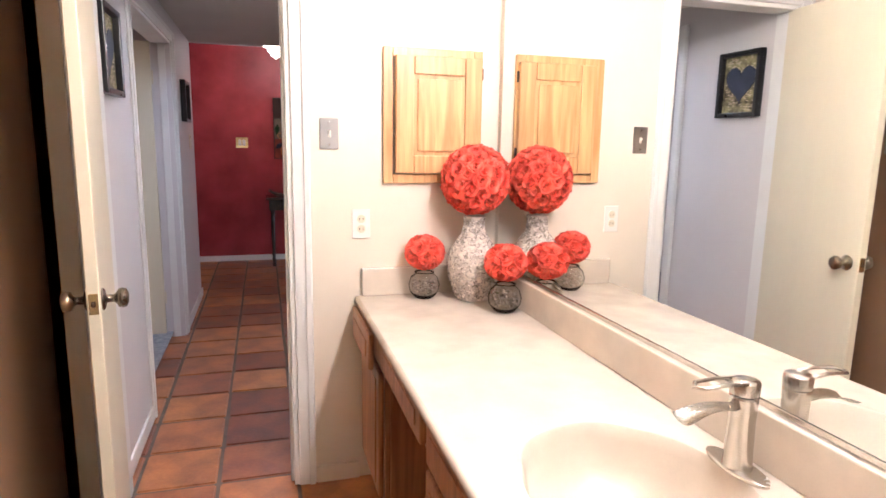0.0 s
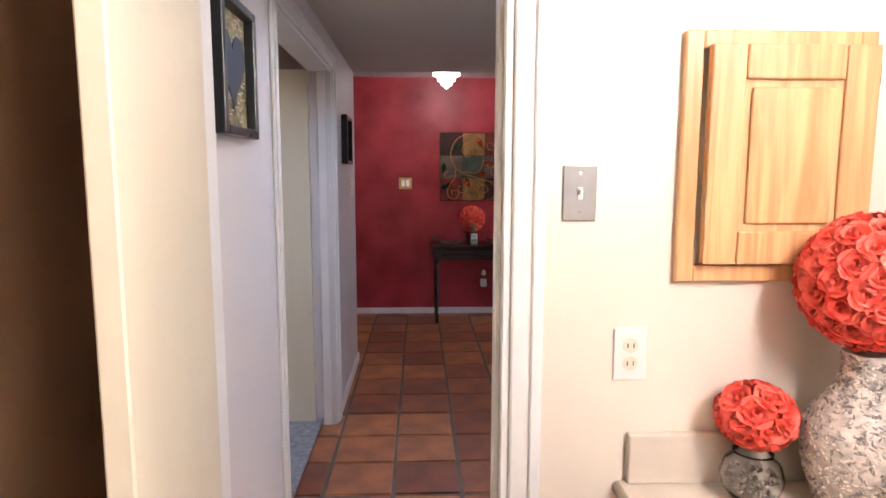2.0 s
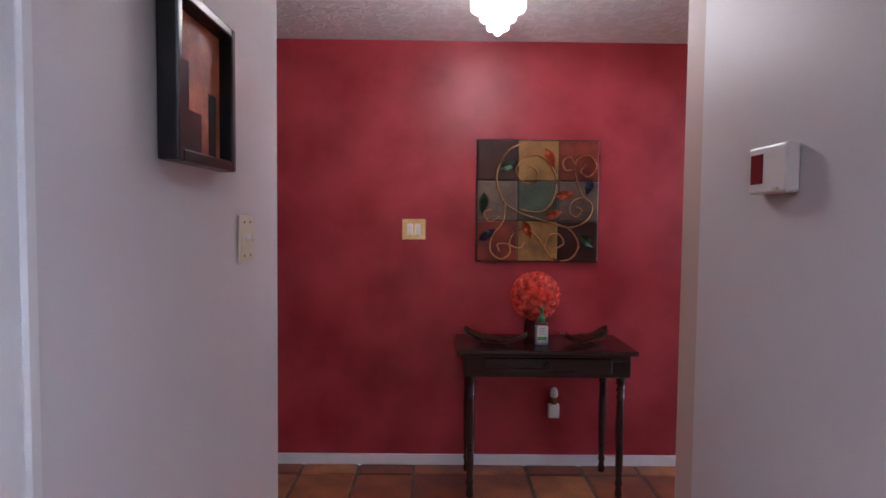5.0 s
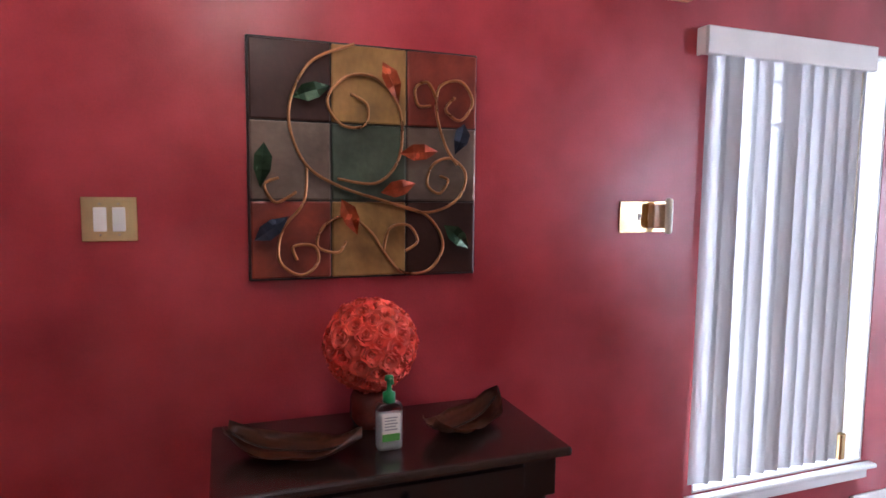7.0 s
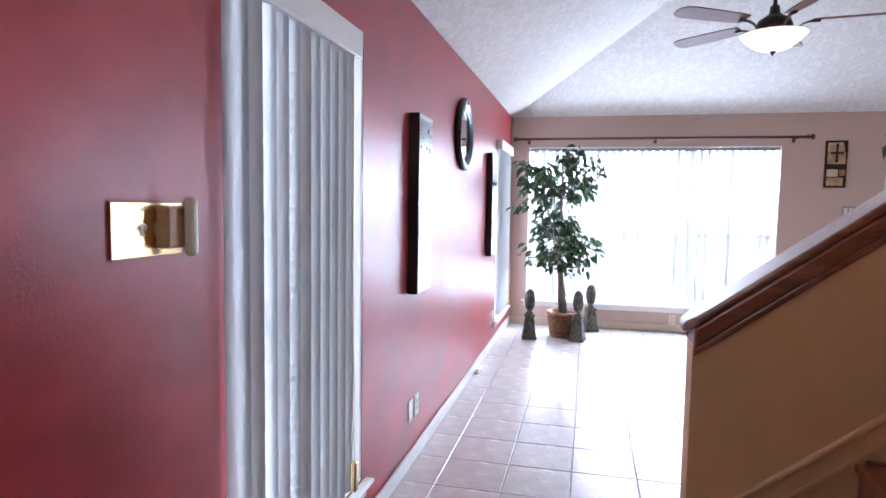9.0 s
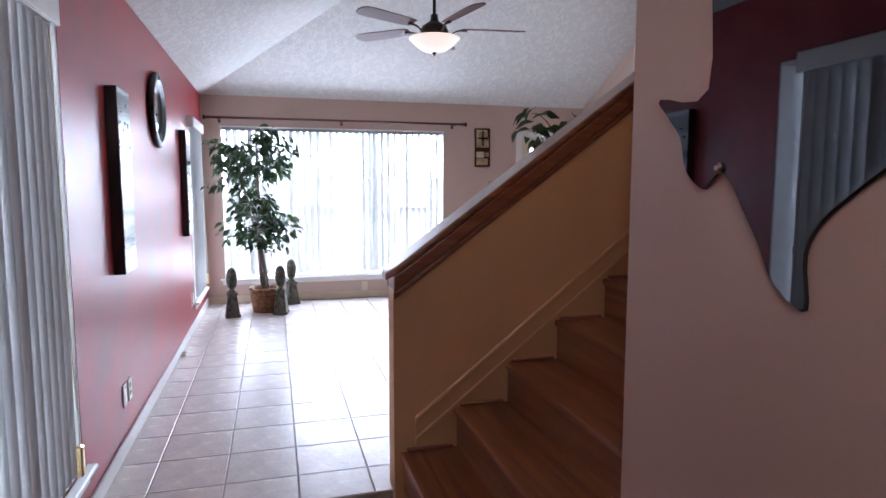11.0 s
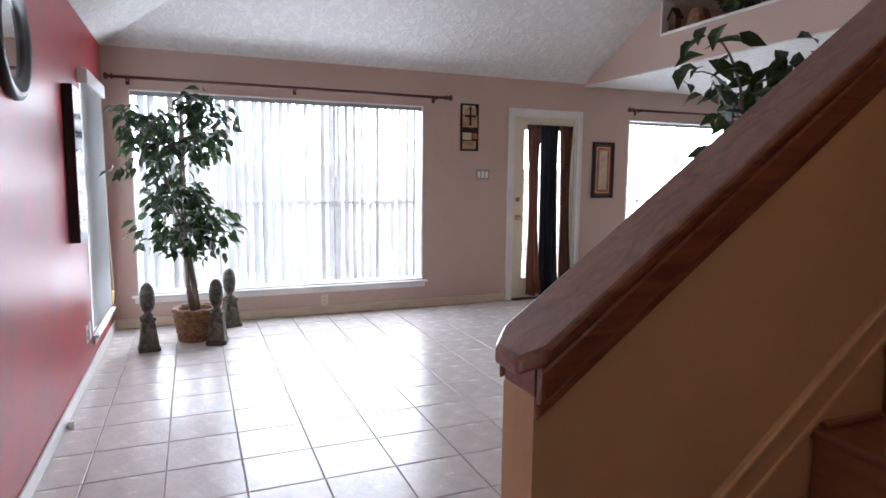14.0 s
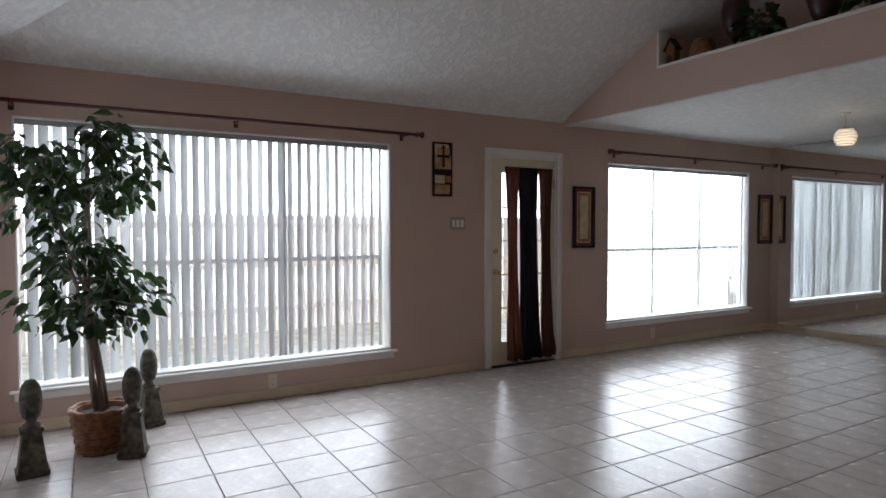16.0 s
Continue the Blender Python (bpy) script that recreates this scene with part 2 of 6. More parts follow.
NICKEL = surface("brushed_nickel", (0.60, 0.57, 0.53), 0.24, 1.0, vary=0.05, fine=200, bump=0.03)
PLASTIC = plain("white_plastic", (0.78, 0.76, 0.70), 0.35)
IVORY = plain("ivory_plastic", (0.70, 0.63, 0.48), 0.35)
COUNTER = surface("cultured_marble", (0.62, 0.545, 0.45), 0.22, vary=0.05, scale=8, fine=220, bump=0.02)
MIRROR = plain("mirror_glass", (0.88, 0.90, 0.89), 0.015, 1.0)
SMOKED = plain("smoked_mirror_glass", (0.13, 0.135, 0.15), 0.02, 1.0)
GLASS = plain("clear_glass", (1, 1, 1), 0.0, 0.0, 1.0, 1.45)
SLAT = slat_material("vinyl_slat", (0.76, 0.77, 0.77), (0.86, 0.88, 0.89), 0.34)
# Same vinyl as SLAT; less light let through, to dim the red-wall blinds.
SLATDIM = slat_material("thin_vinyl_slat", (0.76, 0.76, 0.76), (0.82, 0.82, 0.82), 0.13)
PETAL = surface("red_foam_petal", (0.88, 0.075, 0.045), 0.6, vary=0.10, scale=20, fine=80, bump=0.05, rand=0.25, island=True, second=(0.92, 0.16, 0.10))
SHELLS = surface("shell_mosaic", (0.48, 0.37, 0.28), 0.5, vary=0.35, scale=60, fine=160, bump=0.9, dist=0.006, rand=0.5, island=True, second=(0.75, 0.68, 0.60))
LEAF = leaf_material("ficus_leaf", (0.022, 0.048, 0.014))
BARK = surface("ficus_bark", (0.20, 0.16, 0.13), 0.8, vary=0.25, scale=14, fine=90, bump=0.5, stretch=(1, 1, 0.3))
WICKER = surface("wicker", (0.26, 0.125, 0.055), 0.6, vary=0.3, scale=30, fine=120, bump=0.3, rand=0.2, island=True)
STONE = surface("verdigris_stone", (0.085, 0.080, 0.060), 0.75, vary=0.4, scale=25, fine=120, bump=0.6, dist=0.004, second=(0.16, 0.15, 0.11))
SOIL = surface("soil_moss", (0.035, 0.025, 0.018), 0.95, vary=0.4, scale=40, fine=160, bump=0.8)

# ---- mesh helpers ----


def part(name, bm, mat, parent=None, label="", smooth=False, kind=""):
    """Links a bmesh as one mesh object under a thing or a part."""
    me = bpy.data.meshes.new(name)
    if smooth:
        for f in bm.faces:
            f.smooth = True
    bm.to_mesh(me)
    bm.free()
    me.materials.append(mat)
    ob = new(name, me)
    if parent:
        ob.parent = parent
    return tagged(ob, label=label, kind=kind)


def again(ob, m, parent=None):
    """One more object on the same mesh, at the local pose m."""
    o = bpy.data.objects.new(ob.name.split(".")[0], ob.data)
    scene.collection.objects.link(o)
    o.parent = parent if parent else ob.parent
    o.matrix_basis = m
    for key in ("label", "kind"):
        if key in ob:
            o[key] = ob[key]
    return o


def thing(name, m, label, category, group="", kind=""):
    ob = new(name)
    ob.empty_display_size = 0.05
    ob.matrix_basis = m
    return tagged(ob, label, category, group, kind)


def box(a, b, bevel=0.0, bm=None, seg=1):
    """A box from corner a to corner b, its edges rounded by bevel."""
    bm = bm or bmesh.new()
    c = [(a[i] + b[i]) / 2 for i in range(3)]
    s = [abs(b[i] - a[i]) for i in range(3)]
    made = bmesh.ops.create_cube(bm, size=1.0, matrix=Matrix.Translation(c) @ Matrix.Diagonal((*s, 1)))
    if bevel:
        edges = {e for v in made["verts"] for e in v.link_edges}
        bmesh.ops.bevel(bm, geom=list(edges), offset=min(bevel, 0.45 * min(s)), segments=seg, affect='EDGES', profile=0.5)
    return bm


def lathe(profile, n=24, bm=None, m=None):
    """A body turned round z from (radius, height) pairs."""
    bm = bm or bmesh.new()
    m = m or Matrix()
    rings = []
    for r, z in profile:
        if r < 1e-5:
            rings.append([bm.verts.new(m @ Vector((0, 0, z)))])
        else:
            rings.append([bm.verts.new(m @ Vector((r * math.cos(2 * math.pi * i / n), r * math.sin(2 * math.pi * i / n), z))) for i in range(n)])
    for p, q in zip(rings, rings[1:]):
        for i in range(n):
            j = (i + 1) % n
            if len(p) == 1 and len(q) == 1:
                continue
            if len(p) == 1:
                bm.faces.new((p[0], q[j], q[i]))
            elif len(q) == 1:
                bm.faces.new((p[i], p[j], q[0]))
            else:
                bm.faces.new((p[i], p[j], q[j], q[i]))
    return bm


def tube(points, radii, n=8, bm=None, flat=1.0):
    """A tube along points; radii one or one a point."""
    bm = bm or bmesh.new()
    pts = [Vector(p) for p in points]
    if not isinstance(radii, (list, tuple)):
        radii = [radii] * len(pts)
    rings = []
    for i, p in enumerate(pts):
        d = (pts[min(i + 1, len(pts) - 1)] - pts[max(i - 1, 0)]).normalized()
        up = Vector((0, 0, 1)) if abs(d.z) < 0.9 else Vector((1, 0, 0))
        u = d.cross(up).normalized()
        w = u.cross(d)
        rings.append([bm.verts.new(p + radii[i] * (math.cos(2 * math.pi * k / n) * u + flat * math.sin(2 * math.pi * k / n) * w)) for k in range(n)])
    for p, q in zip(rings, rings[1:]):
        for k in range(n):
            bm.faces.new((p[k], p[(k + 1) % n], q[(k + 1) % n], q[k]))
    bm.faces.new(rings[0][::-1])
    bm.faces.new(rings[-1])
    return bm


def prism(outline, depth, m=None, bm=None):
    """An outline in xy, pulled up by depth along z, laid by m."""
    bm = bm or bmesh.new()
    m = m or Matrix()
    lo = [bm.verts.new(m @ Vector((x, y, 0))) for x, y in outline]
    hi = [bm.verts.new(m @ Vector((x, y, depth))) for x, y in outline]
    n = len(outline)
    bm.faces.new(lo[::-1])
    bm.faces.new(hi)
    for i in range(n):
        bm.faces.new((lo[i], lo[(i + 1) % n], hi[(i + 1) % n], hi[i]))
    bmesh.ops.recalc_face_normals(bm, faces=bm.faces)
    return bm


def wall(name, axis, near, far, a0, a1, z0, z1, mat, holes=()):
    """A wall across axis ('x' or 'y') between near and far, from a0 to a1, with holes (b0, b1, h0, h1) right through."""
    bm = bmesh.new()
    cuts = sorted({a0, a1, *[h[0] for h in holes], *[h[1] for h in holes]})
    for c0, c1 in zip(cuts, cuts[1:]):
        mid = (c0 + c1) / 2
        spans = [(z0, z1)]
        for h in holes:
            if h[0] <= mid <= h[1]:
                spans = [s for lo, hi in spans for s in ((lo, min(hi, h[2])), (max(lo, h[3]), hi)) if s[1] - s[0] > 1e-4]
        for lo, hi in spans:
            if axis == 'x':
                box((near, c0, lo), (far, c1, hi), 0, bm)
            else:
                box((c0, near, lo), (c1, far, hi), 0, bm)
    bmesh.ops.remove_doubles(bm, verts=bm.verts, dist=1e-5)
    return tagged(part(name, bm, mat), kind="structure", category="wall")


def slab(name, a, b, mat, category, bevel=0.0):
    return tagged(part(name, box(a, b, bevel), mat), kind="structure", category=category)


# ---- structure ----
FARX, REDY, CH, HALLH = 8.09, 8.0, 2.435, 2.21
FE = -0.035  # level of the terracotta floor of entry, hall and bath
# floors under the tiles
slab("floor_entry", (-3.2, -1.2, -0.16), (3.16, 8.0, FE - 0.008), GROUTDARK, "floor")
slab("floor_living", (3.16, -0.48, -0.12), (FARX, 8.0, -0.006), GROUT, "floor")

W1, W2, W3, W4 = (5.10, 7.80, 0.295, 2.09), (0.0, 2.51, 0.33, 2.067), (2.25, 3.22, 0.24, 2.04), (6.95, 7.885, 0.24, 2.04)
wall("wall_red", 'y', REDY, REDY + 0.16, -3.2, FARX + 0.16, FE, 4.2, RED, [W3, W4])
wall("wall_far", 'x', FARX, FARX + 0.16, -0.64, REDY, FE, 4.2, PINK, [W1, W2, (3.23, 4.055, FE, 2.065)])
wall("wall_dining_end", 'y', -0.64, -0.48, 3.2, FARX, FE, CH + 0.1, PINK)
wall("wall_stair_far", 'x', 3.12, 3.24, -0.64, 3.6, FE, 5.0, PINK)
wall("wall_stair_near", 'x', 1.865, 1.965, 0.5, 6.18, FE, 5.0, STAIRPAINT)
wall("wall_stair_head", 'y', 0.5, 0.6, 1.965, 3.12, FE, 5.0, STAIRPAINT)
wall("wall_mirror_side", 'y', 6.18, 6.30, 1.09, 1.965, FE, 5.0, PINK)
wall("wall_hall_east", 'x', 1.09, 1.21, 3.0, 6.18, FE, CH, HALLWHITE, [(3.15, 5.20, FE, 2.06)])
wall("wall_hall_west", 'x', -0.26, -0.14, 3.0, 6.33, FE, CH, HALLWHITE, [(3.76, 5.10, FE, 2.045)])
wall("wall_entry_south", 'y', 6.21, 6.33, -3.2, -0.26, FE, CH, HALLWHITE)
wall("wall_entry_west", 'x', -3.3, -3.2, 2.9, 8.0, FE, CH, RED)
wall("wall_closet_back", 'x', 1.70, 1.80, 2.885, 6.18, FE, CH, HALLWHITE)
wall("wall_room_south", 'y', 2.885, 3.0, -3.2, -0.26, FE, CH, STAIRPAINT)
wall("wall_bath_end", 'y', 2.885, 3.0, -0.42, 1.80, FE, CH, BATHPAINT, [(-0.12, 0.55, FE, 2.05)])
wall("wall_bath_mirror_side", 'x', 1.39, 1.52, -1.2, 2.885, FE, CH, BATHPAINT)
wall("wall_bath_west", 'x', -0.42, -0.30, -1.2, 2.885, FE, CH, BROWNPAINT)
wall("wall_bath_back", 'y', -1.3, -1.2, -0.42, 1.55, FE, CH, BATHPAINT)

# ceilings
slab("ceiling_bath", (-0.42, -1.3, CH), (1.55, 3.0, CH + 0.1), BATHPAINT, "ceiling")
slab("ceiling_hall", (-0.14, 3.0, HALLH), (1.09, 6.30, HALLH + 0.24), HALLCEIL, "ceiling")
slab("ceiling_side_room", (-3.2, 3.0, CH), (-0.14, 6.33, CH + 0.1), STAIRPAINT, "ceiling")
slab("ceiling_entry", (-3.3, 6.30, CH), (2.02, 8.0, CH + 0.1), CEIL, "ceiling")
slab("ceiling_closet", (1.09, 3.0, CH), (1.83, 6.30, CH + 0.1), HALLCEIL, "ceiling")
slab("beam_entry", (2.02, 6.301, 2.14), (2.12, 7.999, 5.0), STAIRPAINT, "beam", 0.003)
slab("ceiling_dining", (3.22, -0.48, CH - 0.02), (FARX, 3.03, CH + 0.08), CEIL, "ceiling")
slab("ceiling_stairs", (1.83, 0.5, 5.0), (3.22, 8.0, 5.1), CEIL, "ceiling")

# hipped vault over the living room: slopes from the red wall and the far wall up to a flat top
TOP = 4.2
RUN = (TOP - CH) / 0.5
bm = bmesh.new()
pts = [(FARX, REDY, CH), (FARX, 2.0, CH), (FARX - RUN, 2.0, TOP), (FARX - RUN, REDY - RUN, TOP), (2.12, REDY, CH), (2.12, REDY - RUN, TOP), (2.12, 2.0, TOP)]
vs = [bm.verts.new(p) for p in pts]
for f in ((0, 1, 2, 3), (0, 3, 5, 4), (3, 2, 6, 5)):
    bm.faces.new([vs[i] for i in f])
bmesh.ops.recalc_face_normals(bm, faces=bm.faces)
if bm.faces[:][2].normal.z > 0:
    bmesh.ops.reverse_faces(bm, faces=bm.faces)
lift = bmesh.ops.extrude_face_region(bm, geom=bm.faces[:])
for v in lift["geom"]:
    if isinstance(v, bmesh.types.BMVert):
        v.co.z += 0.1
bmesh.ops.recalc_face_normals(bm, faces=bm.faces)
tagged(part("ceiling_vault", bm, CEIL), kind="structure", category="ceiling")

# dining header with its plant ledge
wall("header_dining", 'y', 3.03, 3.15, 3.22, 6.89, CH - 0.02, 2.715, PINK)
wall("header_dining_stub", 'y', 3.03, 3.15, 6.89, FARX, CH - 0.02, 4.2, PINK)
slab("ledge_floor", (3.22, 2.35, 2.65), (6.89, 3.03, 2.715), PINK, "ledge")
slab("ledge_trim", (3.22, 2.99, 2.716), (6.89, 3.165, 2.74), WHITE, "trim", 0.006)
wall("wall_ledge_back", 'y', 2.25, 2.35, 3.22, 7.055, CH + 0.1, 4.2, PINK)
wall("wall_ledge_end", 'x', 6.89, 7.055, 2.35, 3.03, CH + 0.1, 4.2, PINK)
slab("ledge_side_trim", (6.868, 3.02, 2.741), (6.888, 3.165, 3.03), WHITE, "trim", 0.004)
slab("soffit_strip", (3.22, 3.03, CH - 0.032), (FARX, 3.149, CH - 0.021), CEIL, "ceiling")


def trim_run(name, axis, at, out, a0, a1, z0, z1, mat):
    """A skirting run with a rounded upper edge, against a wall face."""
    if axis == 'x':
        a, b = (min(at, at + out), a0, z0), (max(at, at + out), a1, z1)
    else:
        a, b = (a0, min(at, at + out), z0), (a1, max(at, at + out), z1)
    return tagged(part(name, box(a, b, 0.004, seg=2), mat), kind="structure", category="baseboard")


trim_run("baseboard_red_a", 'y', REDY - 0.002, -0.014, -3.2, 3.16, FE + 0.001, FE + 0.065, WHITE)
trim_run("baseboard_red_b", 'y', REDY - 0.002, -0.014, 3.16, FARX, 0.003, 0.085, WHITE)
trim_run("baseboard_far_a", 'x', FARX - 0.002, -0.014, 4.13, REDY - 0.02, 0.003, 0.085, BASECREAM)
trim_run("baseboard_far_b", 'x', FARX - 0.002, -0.014, -0.55, 3.16, 0.003, 0.085, BASECREAM)
trim_run("baseboard_hall_west_a", 'x', -0.138, 0.012, 3.0, 3.685, FE + 0.001, FE + 0.075, WHITE)
trim_run("baseboard_hall_west_b", 'x', -0.138, 0.012, 5.19, 6.34, FE + 0.001, FE + 0.075, WHITE)
trim_run("baseboard_hall_east", 'x', 1.088, -0.012, 5.30, 6.31, FE + 0.001, FE + 0.075, WHITE)
trim_run("baseboard_bath", 'y', 2.883, -0.012, 0.622, 0.80, FE + 0.001, FE + 0.075, BATHPAINT)
trim_run("baseboard_mirror_wall", 'y', 6.302, 0.012, 1.08, 1.965, FE + 0.001, FE + 0.075, BASECREAM)


def casing(name, axis, face, out, a0, a1, top, mat=WHITE, wide=0.07, deep=0.12, foot=FE):
    """A door casing: two legs and a head round an opening from a0 to a1, each in two steps, and the jamb lining behind it."""
    t = thing(name, Matrix(), "white painted wooden door casing with stepped moulding", "door frame", kind="structure")

    def piece(pname, u0, u1, z0, z1, d0, d1, bev=0.004):
        lo, hi = sorted((face + out * d0, face + out * d1))
        a, b = ((lo, u0, z0), (hi, u1, z1)) if axis == 'x' else ((u0, lo, z0), (u1, hi, z1))
        part(pname, box(a, b, bev), mat, t)
    for s, e in ((a0 - wide, a0), (a1, a1 + wide)):
        inner = s > a0
        piece("casing_leg", s, e, foot, top + wide, 0.001, 0.014)
        piece("casing_bead", (s + 0.003 if not inner else s + wide - 0.028), (s + 0.025 if not inner else e - 0.003), foot, top + wide - 0.002, 0.013, 0.022)
    piece("casing_head", a0 - 0.001, a1 + 0.001, top, top + wide, 0.001, 0.014)
    piece("casing_head_bead", a0 - 0.04, a1 + 0.04, top + wide - 0.025, top + wide - 0.003, 0.013, 0.021)
    piece("jamb", a0, a0 + 0.018, foot, top, -deep - 0.002, 0.003, 0.002)
    piece("jamb", a1 - 0.018, a1, foot, top, -deep - 0.002, 0.003, 0.002)
    piece("jamb_head", a0 + 0.018, a1 - 0.018, top - 0.018, top, -deep - 0.002, 0.003, 0.002)
    piece("door_stop", a1 - 0.03, a1 - 0.018, foot, top - 0.018, -0.075, -0.03, 0.002)
    return t


casing("door_frame_bath", 'y', 2.885, -1, -0.12, 0.55, 2.045, deep=0.115)
casing("door_frame_side_room", 'x', -0.14, 1, 3.76, 5.12, 2.035)
casing("door_frame_closet", 'x', 1.09, -1, 3.15, 5.20, 2.05)
casing("door_frame_garden", 'x', FARX, -1, 3.235, 4.05, 2.055, deep=0.16, foot=0.0)


# ---- doors ----
def knob(parent, m, mat, name="door_knob"):
    bm = lathe([(0.0, 0.0), (0.032, 0.0), (0.033, 0.004), (0.026, 0.009), (0.012, 0.012), (0.011, 0.03), (0.016, 0.036), (0.027, 0.043), (0.030, 0.053), (0.026, 0.064), (0.014, 0.069), (0, 0.07)], 20, m=m)
    return part(name, bm, mat, parent, "round antique metal knob", True)


def leaf(name, m, width, height, mat, label, knobs=True, knob_z=0.955):
    """A flush door leaf from its hinge at the origin along +x."""
    t = thing(name, m, label, "door")
    part("door_panel", box((0, -0.0175, 0.01), (width, 0.0175, height), 0.003), mat, t)
    if knobs:
        knob(t, Matrix.Translation((width - 0.06, 0.0175, knob_z)) @ pose(0, 0, 0, -90), PEWTER)
        knob(t, Matrix.Translation((width - 0.06, -0.0175, knob_z)) @ pose(0, 0, 0, 90), PEWTER)
        part("latch_plate", box((width - 0.001, -0.012, knob_z - 0.03), (width + 0.0015, 0.012, knob_z + 0.03), 0.002), BRASS, t, "brass latch plate")
        part("latch_bolt", box((width, -0.006, knob_z - 0.008), (width + 0.009, 0.006, knob_z + 0.008), 0.003), PEWTER, t)
    for z in (0.25, 1.78):
        bm = box((-0.003, -0.03, z), (0.03, -0.0185, z + 0.09), 0.002)
        tube([(-0.006, -0.024, z), (-0.006, -0.024, z + 0.09)], 0.007, 8, bm)
        part("hinge", bm, IVORY, t, "painted butt hinge")
    return t


leaf("bath_door", pose(-0.116, 2.925, FE, 0, 0, -81), 0.60, 2.065, CREAMDOOR, "cream painted flush door standing open into the bathroom")
leaf("side_room_door", pose(-0.262, 5.08, FE, 0, 0, 183), 0.64, 2.055, CREAMDOOR, "cream flush door standing wide open into a carpeted room")

closet = thing("closet_door", Matrix(), "pale painted flush closet sliding doors with a glass knob", "door")
part("door_panel", box((1.115, 4.15, FE + 0.012), (1.145, 5.185, 2.03), 0.003), CREAMDOOR, closet)
part("door_panel", box((1.150, 3.16, FE + 0.012), (1.180, 4.17, 2.03), 0.003), CREAMDOOR, closet)
part("glass_knob", lathe([(0, 0), (0.014, 0), (0.008, 0.006), (0.007, 0.014), (0.015, 0.02), (0.018, 0.028), (0.014, 0.036), (0, 0.038)], 10, m=Matrix.Translation((1.115, 4.70, 0.915)) @ pose(0, 0, 0, 0, -90)), NICKEL, closet, "small faceted glass knob")

# ---- outside ----
slab("ground", (-60, -60, -0.32), (90, 90, -0.2), surface("pale_patio_ground", (0.55, 0.53, 0.46), 0.9, vary=0.2, bump=0.3), "ground")
FENCEWOOD = wood("weathered_fence", (0.60, 0.57, 0.53), (0.74, 0.71, 0.67), 2, 0.8, 1.0, 0.0)


def fence(name, m, length):
    t = thing(name, m, "weathered grey wooden board fence in the yard", "fence")
    first = part("board", box((0, 0, -0.2), (0.135, 0.02, 1.55), 0.004), FENCEWOOD, t)
    for i in range(1, int(length / 0.15)):
        again(first, Matrix.Translation((0.15 * i, 0, 0)))
    for z in (0.1, 0.75, 1.35):
        part("fence_rail", box((0, 0.02, z), (length, 0.06, z + 0.09), 0.004), FENCEWOOD, t)
    return t


fence("yard_fence", pose(12.5, -6.0, 0, 0, 0, 90), 17.0)
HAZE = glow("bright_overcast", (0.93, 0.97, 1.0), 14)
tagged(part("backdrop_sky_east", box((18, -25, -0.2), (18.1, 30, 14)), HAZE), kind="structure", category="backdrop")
# East overcast's glow, turned down on this side so the entry blinds stay dim.
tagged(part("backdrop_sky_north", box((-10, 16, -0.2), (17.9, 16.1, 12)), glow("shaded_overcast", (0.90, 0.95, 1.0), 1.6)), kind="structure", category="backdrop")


# ---- windows and vertical blinds ----
def window(name, axis, face, out, w, verticals, thick=0.16):
    """White window set in an opening w = (a0, a1, z0, z1): lining, sill, frame bars and panes. out: +1 where outdoors lies at higher x or y."""
    a0, a1, z0, z1 = w
    t = thing(name, Matrix(), "white framed window with an inside sill", "window", kind="structure")

    def bar(pname, u0, u1, h0, h1, d0, d1, mat=WHITE, bev=0.003):
        lo, hi = sorted((face + out * d0, face + out * d1))
        return part(pname, box((lo, u0, h0), (hi, u1, h1), bev) if axis == 'x' else box((u0, lo, h0), (u1, hi, h1), bev), mat, t)
    bar("lining", a0 + 0.001, a0 + 0.012, z0, z1 - 0.001, 0.001, thick)
    bar("lining", a1 - 0.012, a1 - 0.001, z0, z1 - 0.001, 0.001, thick)
    bar("lining", a0 + 0.012, a1 - 0.012, z1 - 0.013, z1 - 0.001, 0.001, thick)
    bar("window_sill", a0 - 0.045, a1 + 0.045, z0 - 0.022, z0 - 0.001, -0.045, 0.0, bev=0.006)
    bar("sill_inner", a0 + 0.001, a1 - 0.001, z0 + 0.001, z0 + 0.014, 0.0, thick)
    bar("sill_apron", a0 - 0.02, a1 + 0.02, z0 - 0.075, z0 - 0.022, -0.016, -0.001)
    for u in verticals:
        bar("mullion", u - 0.014, u + 0.014, z0 + 0.02, z1 - 0.02, 0.11, 0.15)
    zm = (z0 + z1) / 2 - 0.09
    edges = [a0 + 0.012, *verticals, a1 - 0.012]
    for u, v in zip(edges, edges[1:]):
        bar("meeting_rail", u + 0.02, v - 0.02, zm - 0.018, zm + 0.018, 0.115, 0.145)
        g = bar("pane", u + 0.02, v - 0.02, z0 + 0.02, z1 - 0.02, 0.128, 0.132, GLASS, 0)
        g.visible_shadow = False
    return t


window("window_1", 'x', FARX, 1, W1, (6.0, 6.9))
window("window_2", 'x', FARX, 1, W2, (0.82, 1.66))
window("window_3", 'y', REDY, 1, W3, ())
window("window_4", 'y', REDY, 1, W4, ())


